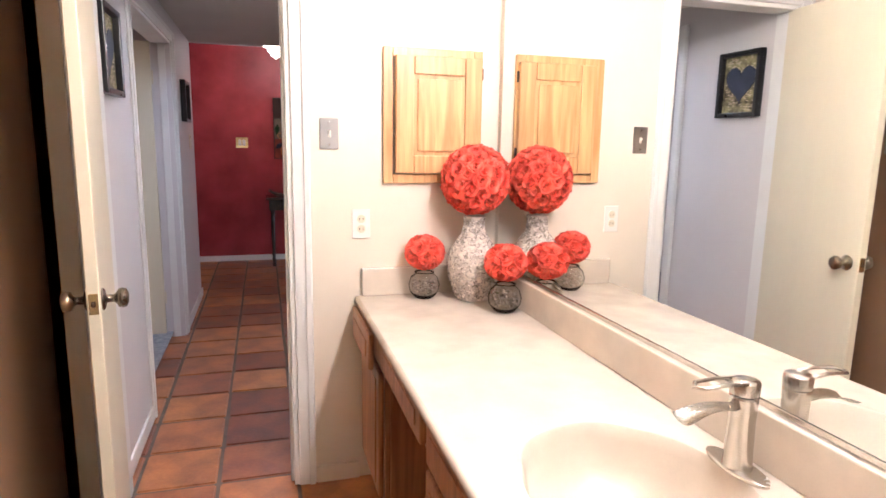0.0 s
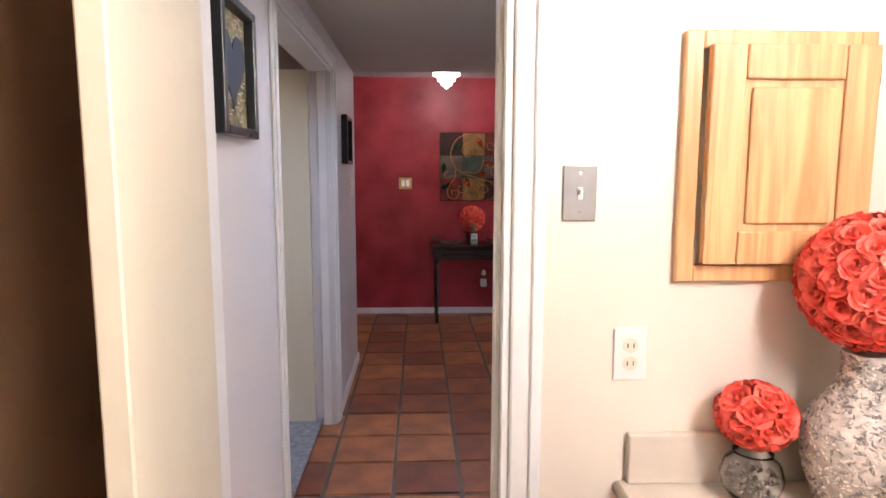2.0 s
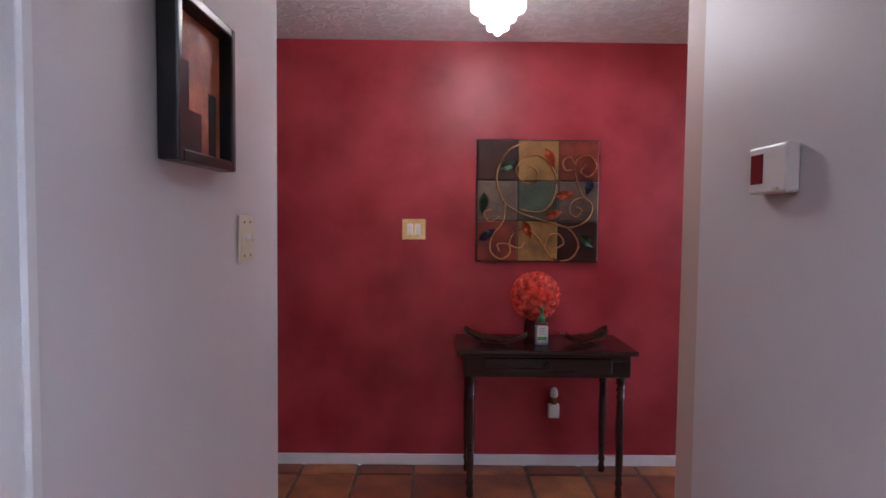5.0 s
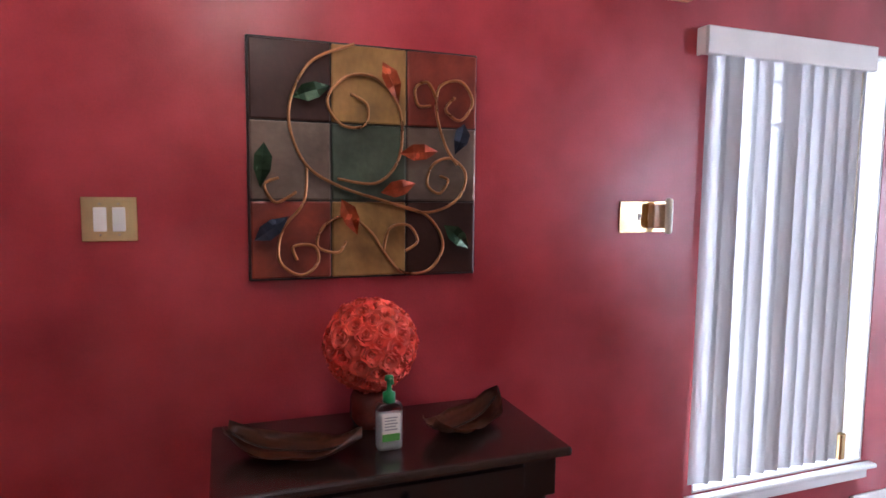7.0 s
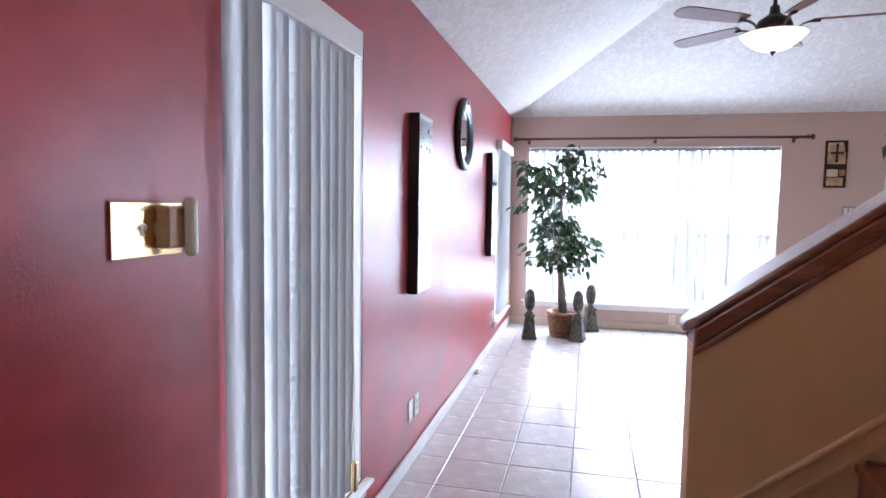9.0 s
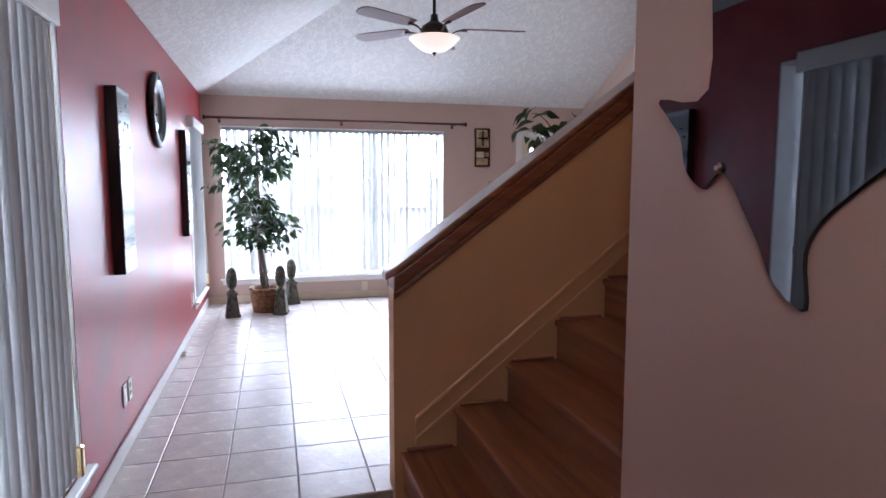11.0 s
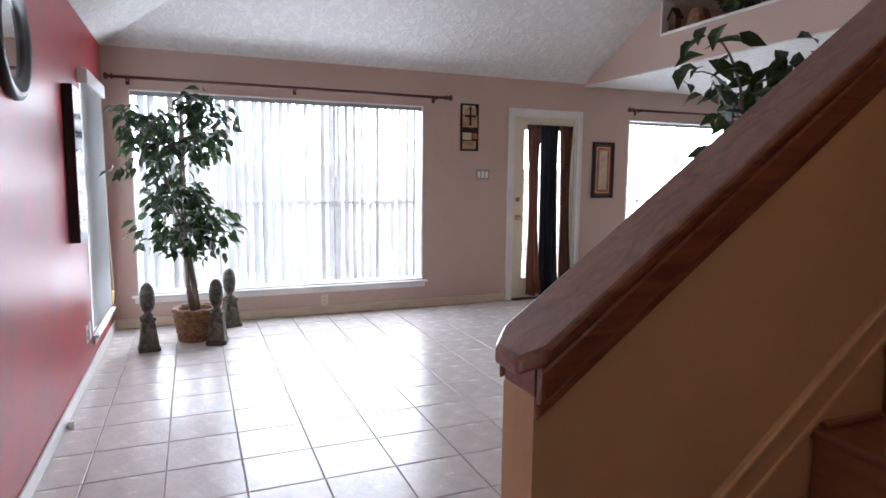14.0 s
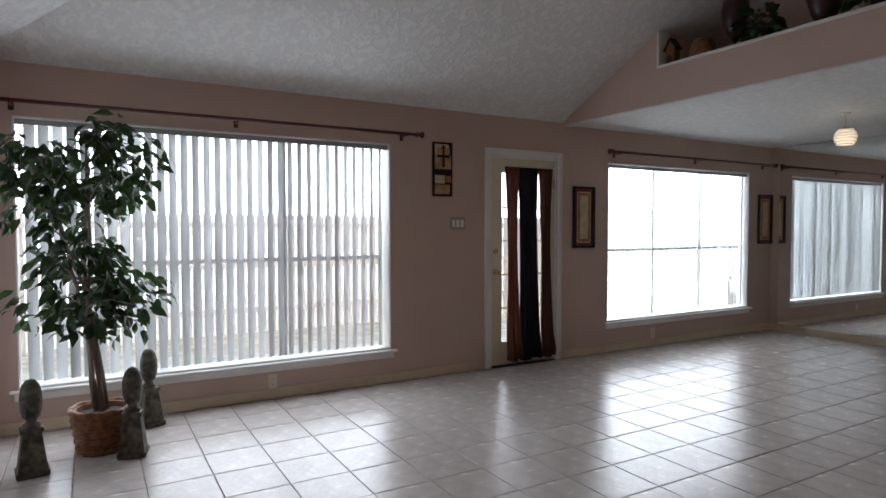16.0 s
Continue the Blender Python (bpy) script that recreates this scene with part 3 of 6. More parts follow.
def blinds(name, axis, face, a0, a1, z0, z1, angle, label, valance=True, step=0.079, width=0.089, skip=0.0):
    """Vertical slats, each slightly bowed, below a head rail, with a boxed valance or a bare track."""
    t = thing(name, Matrix(), label, "blinds", "vertical blinds")
    bm = bmesh.new()
    rows = []
    for k in range(5):
        u = -width / 2 + width * k / 4
        bow = 0.007 * (1 - (2 * k / 4 - 1) ** 2)
        rows.append([bm.verts.new((u, bow, z)) for z in (z0 + 0.02, z1 - 0.03)])
    for p, q in zip(rows, rows[1:]):
        bm.faces.new((p[0], q[0], q[1], p[1]))
    bmesh.ops.solidify(bm, geom=bm.faces, thickness=0.0012)
    first = None
    n = int((a1 - a0 - 0.03) / step)
    turn = 0 if axis == 'y' else 90
    for i in range(n):
        u = a0 + 0.03 + step * (i + 0.5)
        loc = (u, face, 0) if axis == 'y' else (face, u, 0)
        m = pose(*loc, 0, random.uniform(-0.06, 0.06), turn + angle + random.uniform(-0.8, 0.8))
        if first is None:
            first = part("slat", bm, SLATDIM if valance else SLAT, t, smooth=True)
            first.matrix_basis = m
        else:
            again(first, m)

    def bar(pname, u0, u1, h0, h1, d0, d1, mat):
        part(pname, box((u0, face + d0, h0), (u1, face + d1, h1), 0.004) if axis == 'y' else box((face + d0, u0, h0), (face + d1, u1, h1), 0.004), mat, t)
    bar("head_rail", a0, a1, z1 - 0.03, z1 + 0.005, -0.02, 0.02, WHITE if valance else plain("grey_track", (0.35, 0.36, 0.37), 0.5))
    if valance:
        bar("valance_board", a0 - 0.02, a1 + 0.02, z1 - 0.035, z1 + 0.065, -0.036, -0.028, WHITE)
        bar("valance_return", a0 - 0.02, a0 - 0.012, z1 - 0.035, z1 + 0.065, -0.0275, 0.025, WHITE)
        bar("valance_return", a1 + 0.012, a1 + 0.02, z1 - 0.035, z1 + 0.065, -0.0275, 0.025, WHITE)
        bar("valance_top", a0 - 0.012, a1 + 0.012, z1 + 0.056, z1 + 0.064, -0.0275, 0.025, WHITE)
        cord = tube([(a1 - 0.03, face - 0.012, z1 - 0.04), (a1 - 0.03, face - 0.018, 1.0), (a1 - 0.028, face - 0.03, 0.42)], 0.003, 6)
        part("pull_chain", cord, IVORY, t)
        part("cord_weight", box((a1 - 0.045, face - 0.04, 0.30), (a1 - 0.012, face - 0.015, 0.42), 0.006), BRASS, t)
    return t


blinds("entry_blinds", 'y', REDY - 0.026, 2.19, 3.035, 0.27, 1.99, -14, "white vinyl vertical blinds with a boxed valance, nearly closed", step=0.073)
blinds("corner_blinds", 'y', REDY - 0.026, 6.88, 7.73, 0.27, 1.99, -14, "white vinyl vertical blinds with a boxed valance, nearly closed", step=0.073)
blinds("wide_blinds", 'x', FARX + 0.05, W1[0] + 0.012, W1[1] - 0.012, 0.31, 2.07, 48, "white vinyl vertical blinds half open across a wide window", False)
blinds("dining_blinds", 'x', FARX + 0.05, W2[0] + 0.012, W2[1] - 0.012, 0.345, 2.045, 41, "white vinyl vertical blinds turned open across a dining window", False)


def curtain_rod(name, y0, y1, z):
    t = thing(name, pose(FARX - 0.1, 0, z), "mahogany coloured wooden curtain rod with turned finials", "curtain rod", "curtain rods")
    part("rod", tube([(0, y0 + 0.07, 0), (0, y1 - 0.07, 0)], 0.014, 12), RODRED, t, smooth=True)
    prof = [(0.014, 0), (0.024, 0.004), (0.024, 0.012), (0.014, 0.018), (0.013, 0.03), (0.026, 0.045), (0.030, 0.058), (0.022, 0.068), (0, 0.07)]
    part("finial", lathe(prof, 16, m=Matrix.Translation((0, y1 - 0.07, 0)) @ pose(0, 0, 0, -90)), RODRED, t, smooth=True)
    part("finial", lathe(prof, 16, m=Matrix.Translation((0, y0 + 0.07, 0)) @ pose(0, 0, 0, 90)), RODRED, t, smooth=True)
    for y in (y0 + 0.17, (y0 + y1) / 2, y1 - 0.17):
        bm = box((-0.012, y - 0.009, -0.022), (0.098, y + 0.009, -0.012), 0.003)
        box((0.086, y - 0.016, -0.05), (0.099, y + 0.016, 0.02), 0.003, bm)
        part("bracket", bm, RODRED, t)


curtain_rod("wide_curtain_rod", 4.83, 7.97, 2.17)
curtain_rod("dining_curtain_rod", -0.42, 2.60, 2.17)

# ---- stairs ----
RISE, GO, Y0 = 0.1875, 0.249, 6.70
stairs = thing("staircase", Matrix(), "reddish wood laminate stairs climbing beside a knee wall", "stairs", kind="structure")
for k in range(14):
    y, z = Y0 - GO * k, 0.198 + RISE * k
    bm = box((1.969, y - GO - 0.03, z - 0.03), (3.116, y, z), 0.008, seg=2)
    part("tread", bm, STAIRWOOD, stairs)
    part("riser", box((1.969, y - 0.035, max(FE + 0.001, z - RISE)), (3.116, y - 0.018, z - 0.03), 0.0), STAIRWOOD, stairs)
    part("edge_strip", box((3.094, y - GO + 0.005, z + 0.0005), (3.117, y - 0.03, z + 0.014), 0.003), RAILWOOD, stairs)
slab("landing", (1.965, 0.6, 2.45), (3.12, Y0 - GO * 13 - 0.1, 2.6), STAIRWOOD, "landing")

# knee wall on the open side, its top parallel to the flight
SL = RISE / GO


def rail_z(y):
    return 0.90 + 0.737 * (6.775 - y)


outline = [(6.725, FE), (6.725, rail_z(6.725)), (3.6, rail_z(3.6)), (3.6, FE)]
swap = Matrix(((0, 0, 1, 3.12), (1, 0, 0, 0), (0, 1, 0, 0), (0, 0, 0, 1)))
tagged(part("wall_knee", prism(outline, 0.12, swap), STAIRPAINT), kind="structure", category="wall")
slab("knee_wall_face", (3.2405, 3.6, 0.0), (3.246, 6.724, 0.93), PINK, "wall")
rail = thing("stair_rail_cap", Matrix(), "dark stained wooden cap rail on the knee wall", "handrail", kind="structure")


def sloped(x0, x1, y0, y1, low, high):
    return prism([(y0, rail_z(y0) + low), (y0, rail_z(y0) + high), (y1, rail_z(y1) + high), (y1, rail_z(y1) + low)], x1 - x0,
                 Matrix(((0, 0, 1, x0), (1, 0, 0, 0), (0, 1, 0, 0), (0, 0, 0, 1))))


def softened(bm, r=0.006):
    bmesh.ops.bevel(bm, geom=bm.edges[:], offset=r, segments=2, affect='EDGES', profile=0.5)
    return bm


cap = bmesh.new()
cap_plan = [(3.09, 3.6), (3.268, 3.6), (3.268, 6.718), (3.23, 6.757), (3.13, 6.757), (3.09, 6.718)]
low = [cap.verts.new((x, y, rail_z(y) + 0.062)) for x, y in cap_plan]
high = [cap.verts.new((x, y, rail_z(y) + 0.100)) for x, y in cap_plan]
cap.faces.new(low[::-1])
cap.faces.new(high)
for i in range(6):
    cap.faces.new((low[i], low[(i + 1) % 6], high[(i + 1) % 6], high[i]))
bmesh.ops.recalc_face_normals(cap, faces=cap.faces)
part("cap_board", softened(cap, 0.010), RAILWOOD, rail)
part("cap_moulding", softened(sloped(3.093, 3.1185, 6.726, 3.6, -0.012, 0.0615), 0.009), RAILWOOD, rail)
part("cap_bead", softened(sloped(3.104, 3.1185, 6.726, 3.6, -0.042, -0.0125), 0.006), RAILWOOD, rail)
part("cap_moulding", softened(sloped(3.249, 3.268, 6.726, 3.6, -0.005, 0.0615), 0.008), RAILWOOD, rail)
part("cap_core", sloped(3.12, 3.24, 6.724, 3.6, 0.0005, 0.0615), RAILWOOD, rail)
skirt = thing("stair_skirt", Matrix(), "cream painted skirt moulding running up beside the stair", "skirting", kind="structure")


def skirt_bar(x0, low, high, r):
    a, b = 6.63, 3.6
    f = [0.352 + 0.78 * (6.63 - y) for y in (a, b)]
    return softened(prism([(a, f[0] + low), (a, f[0] + high), (b, f[1] + high), (b, f[1] + low)], 3.1195 - x0, Matrix(((0, 0, 1, x0), (1, 0, 0, 0), (0, 1, 0, 0), (0, 0, 0, 1)))), r)


part("skirt_board", skirt_bar(3.108, -0.13, -0.002, 0.003), STAIRPAINT, skirt)
part("skirt_bead", skirt_bar(3.096, -0.022, 0.004, 0.006), STAIRPAINT, skirt)
part("skirt_bead", skirt_bar(3.101, -0.112, -0.092, 0.005), STAIRPAINT, skirt)

# ---- shaped wall mirror by the stairs ----
TX = [(-106.6, 32.0), (-103.0, 32.0), (-103.0, 36.5), (-100.0, 36.5), (-100.0, 34.6), (-98.0, 34.1), (-96.0, 33.8), (-94.1, 33.5), (-94.0, 31.5), (-93.6, 30.4),
      (-93.9, 29.7), (-95.2, 29.0), (-96.6, 28.2), (-97.3, 27.3), (-97.15, 25.9), (-98.3, 26.2), (-99.0, 26.7), (-99.6, 27.45), (-100.4, 28.24), (-101.1, 28.94),
      (-101.95, 29.45), (-102.6, 29.2), (-103.2, 28.95), (-104.4, 29.55), (-104.9, 30.6), (-106.0, 31.4)]


def smooth_loop(pts, n=4):
    out = []
    for i in range(len(pts)):
        p0, p1, p2, p3 = (Vector(pts[(i + k - 1) % len(pts)]) for k in range(4))
        for j in range(n):
            t = j / n
            out.append(0.5 * ((2 * p1) + (p2 - p0) * t + (2 * p0 - 5 * p1 + 4 * p2 - p3) * t * t + (3 * p1 - p0 - 3 * p2 + p3) * t ** 3))
    return out


TXX = 1.83
loop = [(TXX - (u + 106.6) * 0.047, 1.598 + (v - 32.0) * 0.07) for u, v in smooth_loop(TX)]
shaped = thing("shaped_mirror", pose(1.4, 6.302, 1.5), "frameless wall mirror cut to a wavy state outline", "mirror")
flat = [(x - 1.4, z - 1.5) for x, z in loop]
up = Matrix(((1, 0, 0, 0), (0, 0, 1, 0), (0, 1, 0, 0), (0, 0, 0, 1)))
part("mirror_backing", prism([(x * 1.012, z * 1.012) for x, z in flat], 0.004, up), BLACK, shaped)
part("mirror_glass", prism(flat, 0.006, Matrix.Translation((0, 0.0045, 0)) @ up), SMOKED, shaped)
part("mirror_clip", lathe([(0, 0), (0.011, 0), (0.012, 0.006), (0.006, 0.012), (0, 0.013)], 12, m=Matrix.Translation((0.213, 0.010, -0.072)) @ pose(0, 0, 0, -90)), NICKEL, shaped, "small clear clip")

# mirrored dining wall in wide sheets
mirror_wall = thing("mirrored_wall", pose(5.6, -0.48, 0), "floor to ceiling mirror sheets covering the dining end wall", "mirror", kind="structure")
for i in range(3):
    x0 = 2.38 - 1.60 * (i + 1)
    part("mirror_sheet", box((x0 + 0.003, 0.003, 0.09), (x0 + 1.597, 0.009, 2.41), 0.001), MIRROR, mirror_wall)
trim_run("baseboard_dining", 'y', -0.478, 0.014, 3.23, FARX - 0.02, 0.003, 0.085, BASECREAM)


# ---- plants ----
def leaf_shape(bm, base, direction, normal, length, width):
    """A pointed leaf folded along its midrib."""
    d = direction.normalized()
    s = d.cross(normal).normalized()
    n = s.cross(d)
    pts = []
    for f, w, lift in ((0.0, 0.0, 0), (0.3, 0.9, 0.06), (0.6, 0.85, 0.05), (1.0, 0.0, -0.12)):
        mid = base + d * length * f + n * (lift * length - 0.0)
        if w:
            pts.append((bm.verts.new(mid + s * width * w / 2 + n * 0.06 * length), bm.verts.new(mid), bm.verts.new(mid - s * width * w / 2 + n * 0.06 * length)))
        else:
            pts.append((bm.verts.new(mid),))
    a, b, c, e = pts
    for i in (0, 1):
        bm.faces.new((a[0], b[i + 1], b[i]))
        bm.faces.new((b[i], b[i + 1], c[i + 1], c[i]))
        bm.faces.new((c[i], c[i + 1], e[0]))


def rnd_dir(rng, zmin=-1.0, zmax=1.0):
    z = rng.uniform(zmin, zmax)
    a = rng.uniform(0, 2 * math.pi)
    r = math.sqrt(max(0, 1 - z * z))
    return Vector((r * math.cos(a), r * math.sin(a), z))


def ficus(parent, rng, height, crown_low, radius, soil, branches=46, leaves=17, size=0.085, lean=0.0):
    """Three leaning stems, arching twigs and drooping leaves in loose layers."""
    stems, wood_bm, leaf_bm = [], bmesh.new(), bmesh.new()
    for k in range(4):
        a = 2 * math.pi * k / 4 + 0.4
        p = [Vector((0.03 * math.cos(a), 0.03 * math.sin(a), soil))]
        top = height * rng.uniform(0.82, 0.97)
        for i in range(1, 9):
            f = i / 8
            p.append(Vector((0.03 * math.cos(a) * (1 - f) + 0.16 * radius * math.sin(a * 2 + 3 * f) * f + rng.uniform(-.012, .012),
                             0.03 * math.sin(a) * (1 - f) + 0.2 * radius * math.cos(a * 2 + 2.5 * f) * f + rng.uniform(-.012, .012) + lean * f, soil + (top - soil) * f)))
        part("trunk", tube(p, [0.017 * (1 - 0.75 * i / 8) for i in range(9)], 7), BARK, parent, "pale twisted stem", True)
        stems.append(p)
    for k in range(branches):
        st = stems[k % 4]
        f = rng.random()
        z = crown_low + (height - crown_low) * f
        i = min(7, max(0, int((z - soil) / (st[-1].z - soil) * 8)))
        start = st[i].lerp(st[i + 1], rng.random())
        out = rnd_dir(rng, -0.15, 0.75)
        reach = radius * (0.42 + 0.58 * math.sin(math.pi * min(1, 0.18 + 0.72 * (1 - f)))) * rng.uniform(0.55, 1.05)
        if f > 0.9:
            out = rnd_dir(rng, 0.5, 0.9)
            reach = 0.28
        pts = [start]
        for j in range(1, 6):
            g = j / 5
            tip = start + out * reach * g + Vector((0, 0, reach * (0.30 * g - 0.62 * g * g)))
            tip.y = min(tip.y, 0.50)
            pts.append(tip)
        tube(pts, [0.0055 * (1 - 0.7 * j / 5) for j in range(6)], 5, wood_bm)
        for q in range(leaves):
            g = 0.28 + 0.72 * rng.random()
            seg = min(4, int(g * 5))
            base = pts[seg].lerp(pts[seg + 1], g * 5 - seg if seg < 5 else 1) + rnd_dir(rng) * 0.065
            d = (rnd_dir(rng, -0.9, 0.1) + out * 0.6 + Vector((0, 0, -0.45))).normalized()
            L = size * rng.uniform(0.7, 1.2)
            leaf_shape(leaf_bm, base, d, rnd_dir(rng, 0.3, 1.0), L, L * 0.48)
    part("twig_mass", wood_bm, BARK, parent, "thin arching twigs", True, "stuff")
    part("crown", leaf_bm, LEAF, parent, "drooping glossy dark green leaves", kind="stuff")


def basket(parent, r0, r1, h, rows=12, n=30):
    """A woven basket: rounded bands in relief, alternately in front of and behind the ribs, with a braided rim."""
    for k in range(rows):
        z = h * (k + 0.5) / rows
        r = r0 + (r1 - r0) * z / h
        pts = []
        for i in range(n + 1):
            a = 2 * math.pi * i / n
            rr = r + 0.006 * (1 if (i + k) % 2 else -1)
            pts.append((rr * math.cos(a), rr * math.sin(a), z))
        part("woven_band", tube(pts, h / rows * 0.58, 5), WICKER, parent, smooth=True)
    part("inner_wall", lathe([(0, 0.0), (r0 - 0.01, 0.002), (r1 - 0.012, h), (r1 - 0.03, h), (r0 - 0.025, 0.02), (0, 0.02)], 24), WICKER, parent)
    pts = [((r1 + 0.004 * math.sin(9 * a)) * math.cos(a), (r1 + 0.004 * math.sin(9 * a)) * math.sin(a), h + 0.004 * math.cos(9 * a)) for a in [2 * math.pi * i / 60 for i in range(61)]]
    part("rim", tube(pts, 0.013, 6), WICKER, parent, smooth=True)
    part("soil", lathe([(r1 - 0.03, h - 0.035), (r1 * 0.5, h - 0.02), (0, h - 0.012)], 24), SOIL, parent)


tree = thing("potted_ficus", pose(7.51, 7.33, 0.004), "artificial ficus tree in a brown woven basket by the window", "potted plant", "ficus trees")
basket(tree, 0.125, 0.165, 0.26)
ficus(tree, random.Random(5), 2.08, 0.80, 0.54, 0.24, 66, 15, 0.112, 0.17)
tree2 = thing("potted_ficus", pose(3.56, 5.66, 0.004), "artificial ficus tree in a woven basket behind the stair wall", "potted plant", "ficus trees")
basket(tree2, 0.125, 0.165, 0.26)
ficus(tree2, random.Random(9), 1.84, 0.78, 0.36, 0.24, 34, 11, 0.105)


def finial(m):
    t = thing("pedestal_finial", m, "weathered grey-green stone acorn finial on a square base on the floor", "ornament", "stone finials")
    bm = bmesh.new()
    for (w0, z0), (w1, z1) in (((0.078, 0), (0.078, 0.03)), ((0.07, 0.03), (0.045, 0.235)), ((0.055, 0.235), (0.055, 0.262))):
        vs = [[bm.verts.new((sx * w, sy * w, z)) for sx, sy in ((-1, -1), (1, -1), (1, 1), (-1, 1))] for w, z in ((w0, z0), (w1, z1))]
        bm.faces.new(vs[0][::-1])
        bm.faces.new(vs[1])
        for i in range(4):
            bm.faces.new((vs[0][i], vs[0][(i + 1) % 4], vs[1][(i + 1) % 4], vs[1][i]))
    bmesh.ops.bevel(bm, geom=bm.edges[:], offset=0.005, segments=2, affect='EDGES')
    part("base", bm, STONE, t)
    part("collar", lathe([(0.04, 0.262), (0.045, 0.275), (0.028, 0.287), (0.024, 0.30), (0.036, 0.315), (0.044, 0.322), (0.044, 0.334)], 20), STONE, t, smooth=True)
    prof = [(0.044, 0.332), (0.054, 0.36), (0.0575, 0.40), (0.054, 0.45), (0.042, 0.495), (0.024, 0.52), (0, 0.53)]
    body = lathe(prof, 22)
    for v in body.verts:
        if v.co.z < 0.51:
            a = math.atan2(v.co.y, v.co.x)
            k = 1 + 0.035 * math.sin(11 * a + 90 * v.co.z) * math.sin(11 * a - 90 * v.co.z)
            v.co.x *= k
            v.co.y *= k
    part("acorn", body, STONE, t, smooth=True)
    return t


fin = finial(pose(7.27, 7.67, 0.004, 0, 0, 8))
copy_thing(fin, pose(7.31, 7.17, 0.004, 0, 0, -12))
copy_thing(fin, pose(7.87, 7.04, 0.004, 0, 0, 20))


# ---- small wall fittings ----
def plate(name, m, label, w=0.072, h=0.118, mat=None, kind_of="switch", gangs=1, category="light switch"):
    """A wall plate facing local -y with toggles or sockets and screws; m puts its middle on the wall face."""
    t = thing(name, m, label, category)
    part("cover_plate", box((-w / 2, -0.006, -h / 2), (w / 2, -0.0005, h / 2), 0.003, seg=2), mat or IVORY, t)
    for g in range(gangs):
        x = (g - (gangs - 1) / 2) * 0.046
        if kind_of == "switch":
            bm = box((x - 0.006, -0.008, -0.013), (x + 0.006, -0.006, 0.013), 0.001)
            part("slot", bm, PLASTIC, t)
            part("toggle", box((x - 0.004, -0.018, -0.002), (x + 0.004, -0.008, 0.010), 0.002), PLASTIC, t)
        elif kind_of == "rocker":
            part("rocker", box((x - 0.016, -0.010, -0.033), (x + 0.016, -0.006, 0.033), 0.003), PLASTIC, t)
        elif kind_of == "socket":
            for z in (-0.02, 0.02):
                part("socket", lathe([(0, 0), (0.0165, 0), (0.0165, 0.003), (0, 0.003)], 16, m=Matrix.Translation((x, -0.006, z)) @ pose(0, 0, 0, 90)), IVORY, t)
                bm = box((x - 0.008, -0.0096, z - 0.005), (x - 0.0055, -0.0088, z + 0.005))
                box((x + 0.0055, -0.0096, z - 0.005), (x + 0.008, -0.0088, z + 0.005), 0, bm)
                part("slots", bm, BLACK, t)
        for z in (-0.042, 0.042):
            if kind_of != "socket":
                part("screw", lathe([(0.0035, 0), (0.003, 0.0015), (0, 0.002)], 8, m=Matrix.Translation((x, -0.006, z)) @ pose(0, 0, 0, 90)), NICKEL, t)
    return t


STEEL = surface("steel_plate", (0.36, 0.345, 0.33), 0.35, 0.9, vary=0.05, bump=0.02)
plate("bath_switch", pose(0.693, 2.8845, 1.412), "brushed steel single switch plate on the cream wall", mat=STEEL)
plate("bath_side_switch", pose(-0.2995, 2.44, 1.44, 0, 0, 90), "brushed steel triple switch plate on the brown wall", w=0.158, h=0.138, mat=STEEL, gangs=3)
t = plate("bath_outlet", pose(0.815, 2.8845, 1.06), "white plate with an ivory socket", mat=PLASTIC, kind_of="socket", category="outlet")
plate("hall_switch", pose(-0.139, 6.015, 1.361, 0, 0, 90), "ivory double switch plate at the hall corner", 0.115, kind_of="switch", gangs=2)
plate("entry_switch", pose(0.212, 7.9995, 1.354), "brass edged ivory switch plate on the red wall", 0.137, 0.122, BRASS, "rocker", 2)
combo = plate("brass_triple_plate", pose(1.962, 7.9995, 1.356), "shiny brass triple switch plate on the red wall", 0.215, 0.116, BRASS, "switch", 2)
plate("living_switch", pose(FARX - 0.0005, 4.42, 1.40, 0, 0, -90), "grey metal triple rocker switch plate", 0.165, 0.115, STEEL, "rocker", 3)
for x, k in ((3.945, "plain"), (4.06, "socket"), (6.68, "socket"), (6.80, "plain")):
    plate("red_wall_outlet", pose(x, 7.9995, 0.30), "white wall plate low on the red wall", 0.072, 0.118, PLASTIC, k, category="outlet")
plate("window_outlet", pose(FARX - 0.0005, 6.14, 0.14, 0, 0, -90), "ivory duplex outlet below the window", kind_of="socket", category="outlet")
plate("dining_outlet", pose(FARX - 0.0005, 1.78, 0.145, 0, 0, -90), "ivory duplex outlet below the window", kind_of="socket", category="outlet")

fresh = thing("remote_holder", pose(2.03, 7.993, 1.36), "tan handset in a cradle fixed on the brass plate", "remote control")
part("cradle", box((-0.055, -0.035, -0.045), (0.012, -0.0005, 0.045), 0.006), surface("tan_plastic", (0.42, 0.25, 0.12), 0.4, vary=0.08, bump=0.02), fresh)
part("handset", box((-0.010, -0.062, -0.065), (0.016, -0.0355, 0.066), 0.012, seg=3), IVORY, fresh, "cream handset")
for z in (-0.01, 0.01, 0.03, 0.05):
    part("button", box((0.0155, -0.056, z), (0.018, -0.042, z + 0.008), 0.001), BRONZE, fresh)

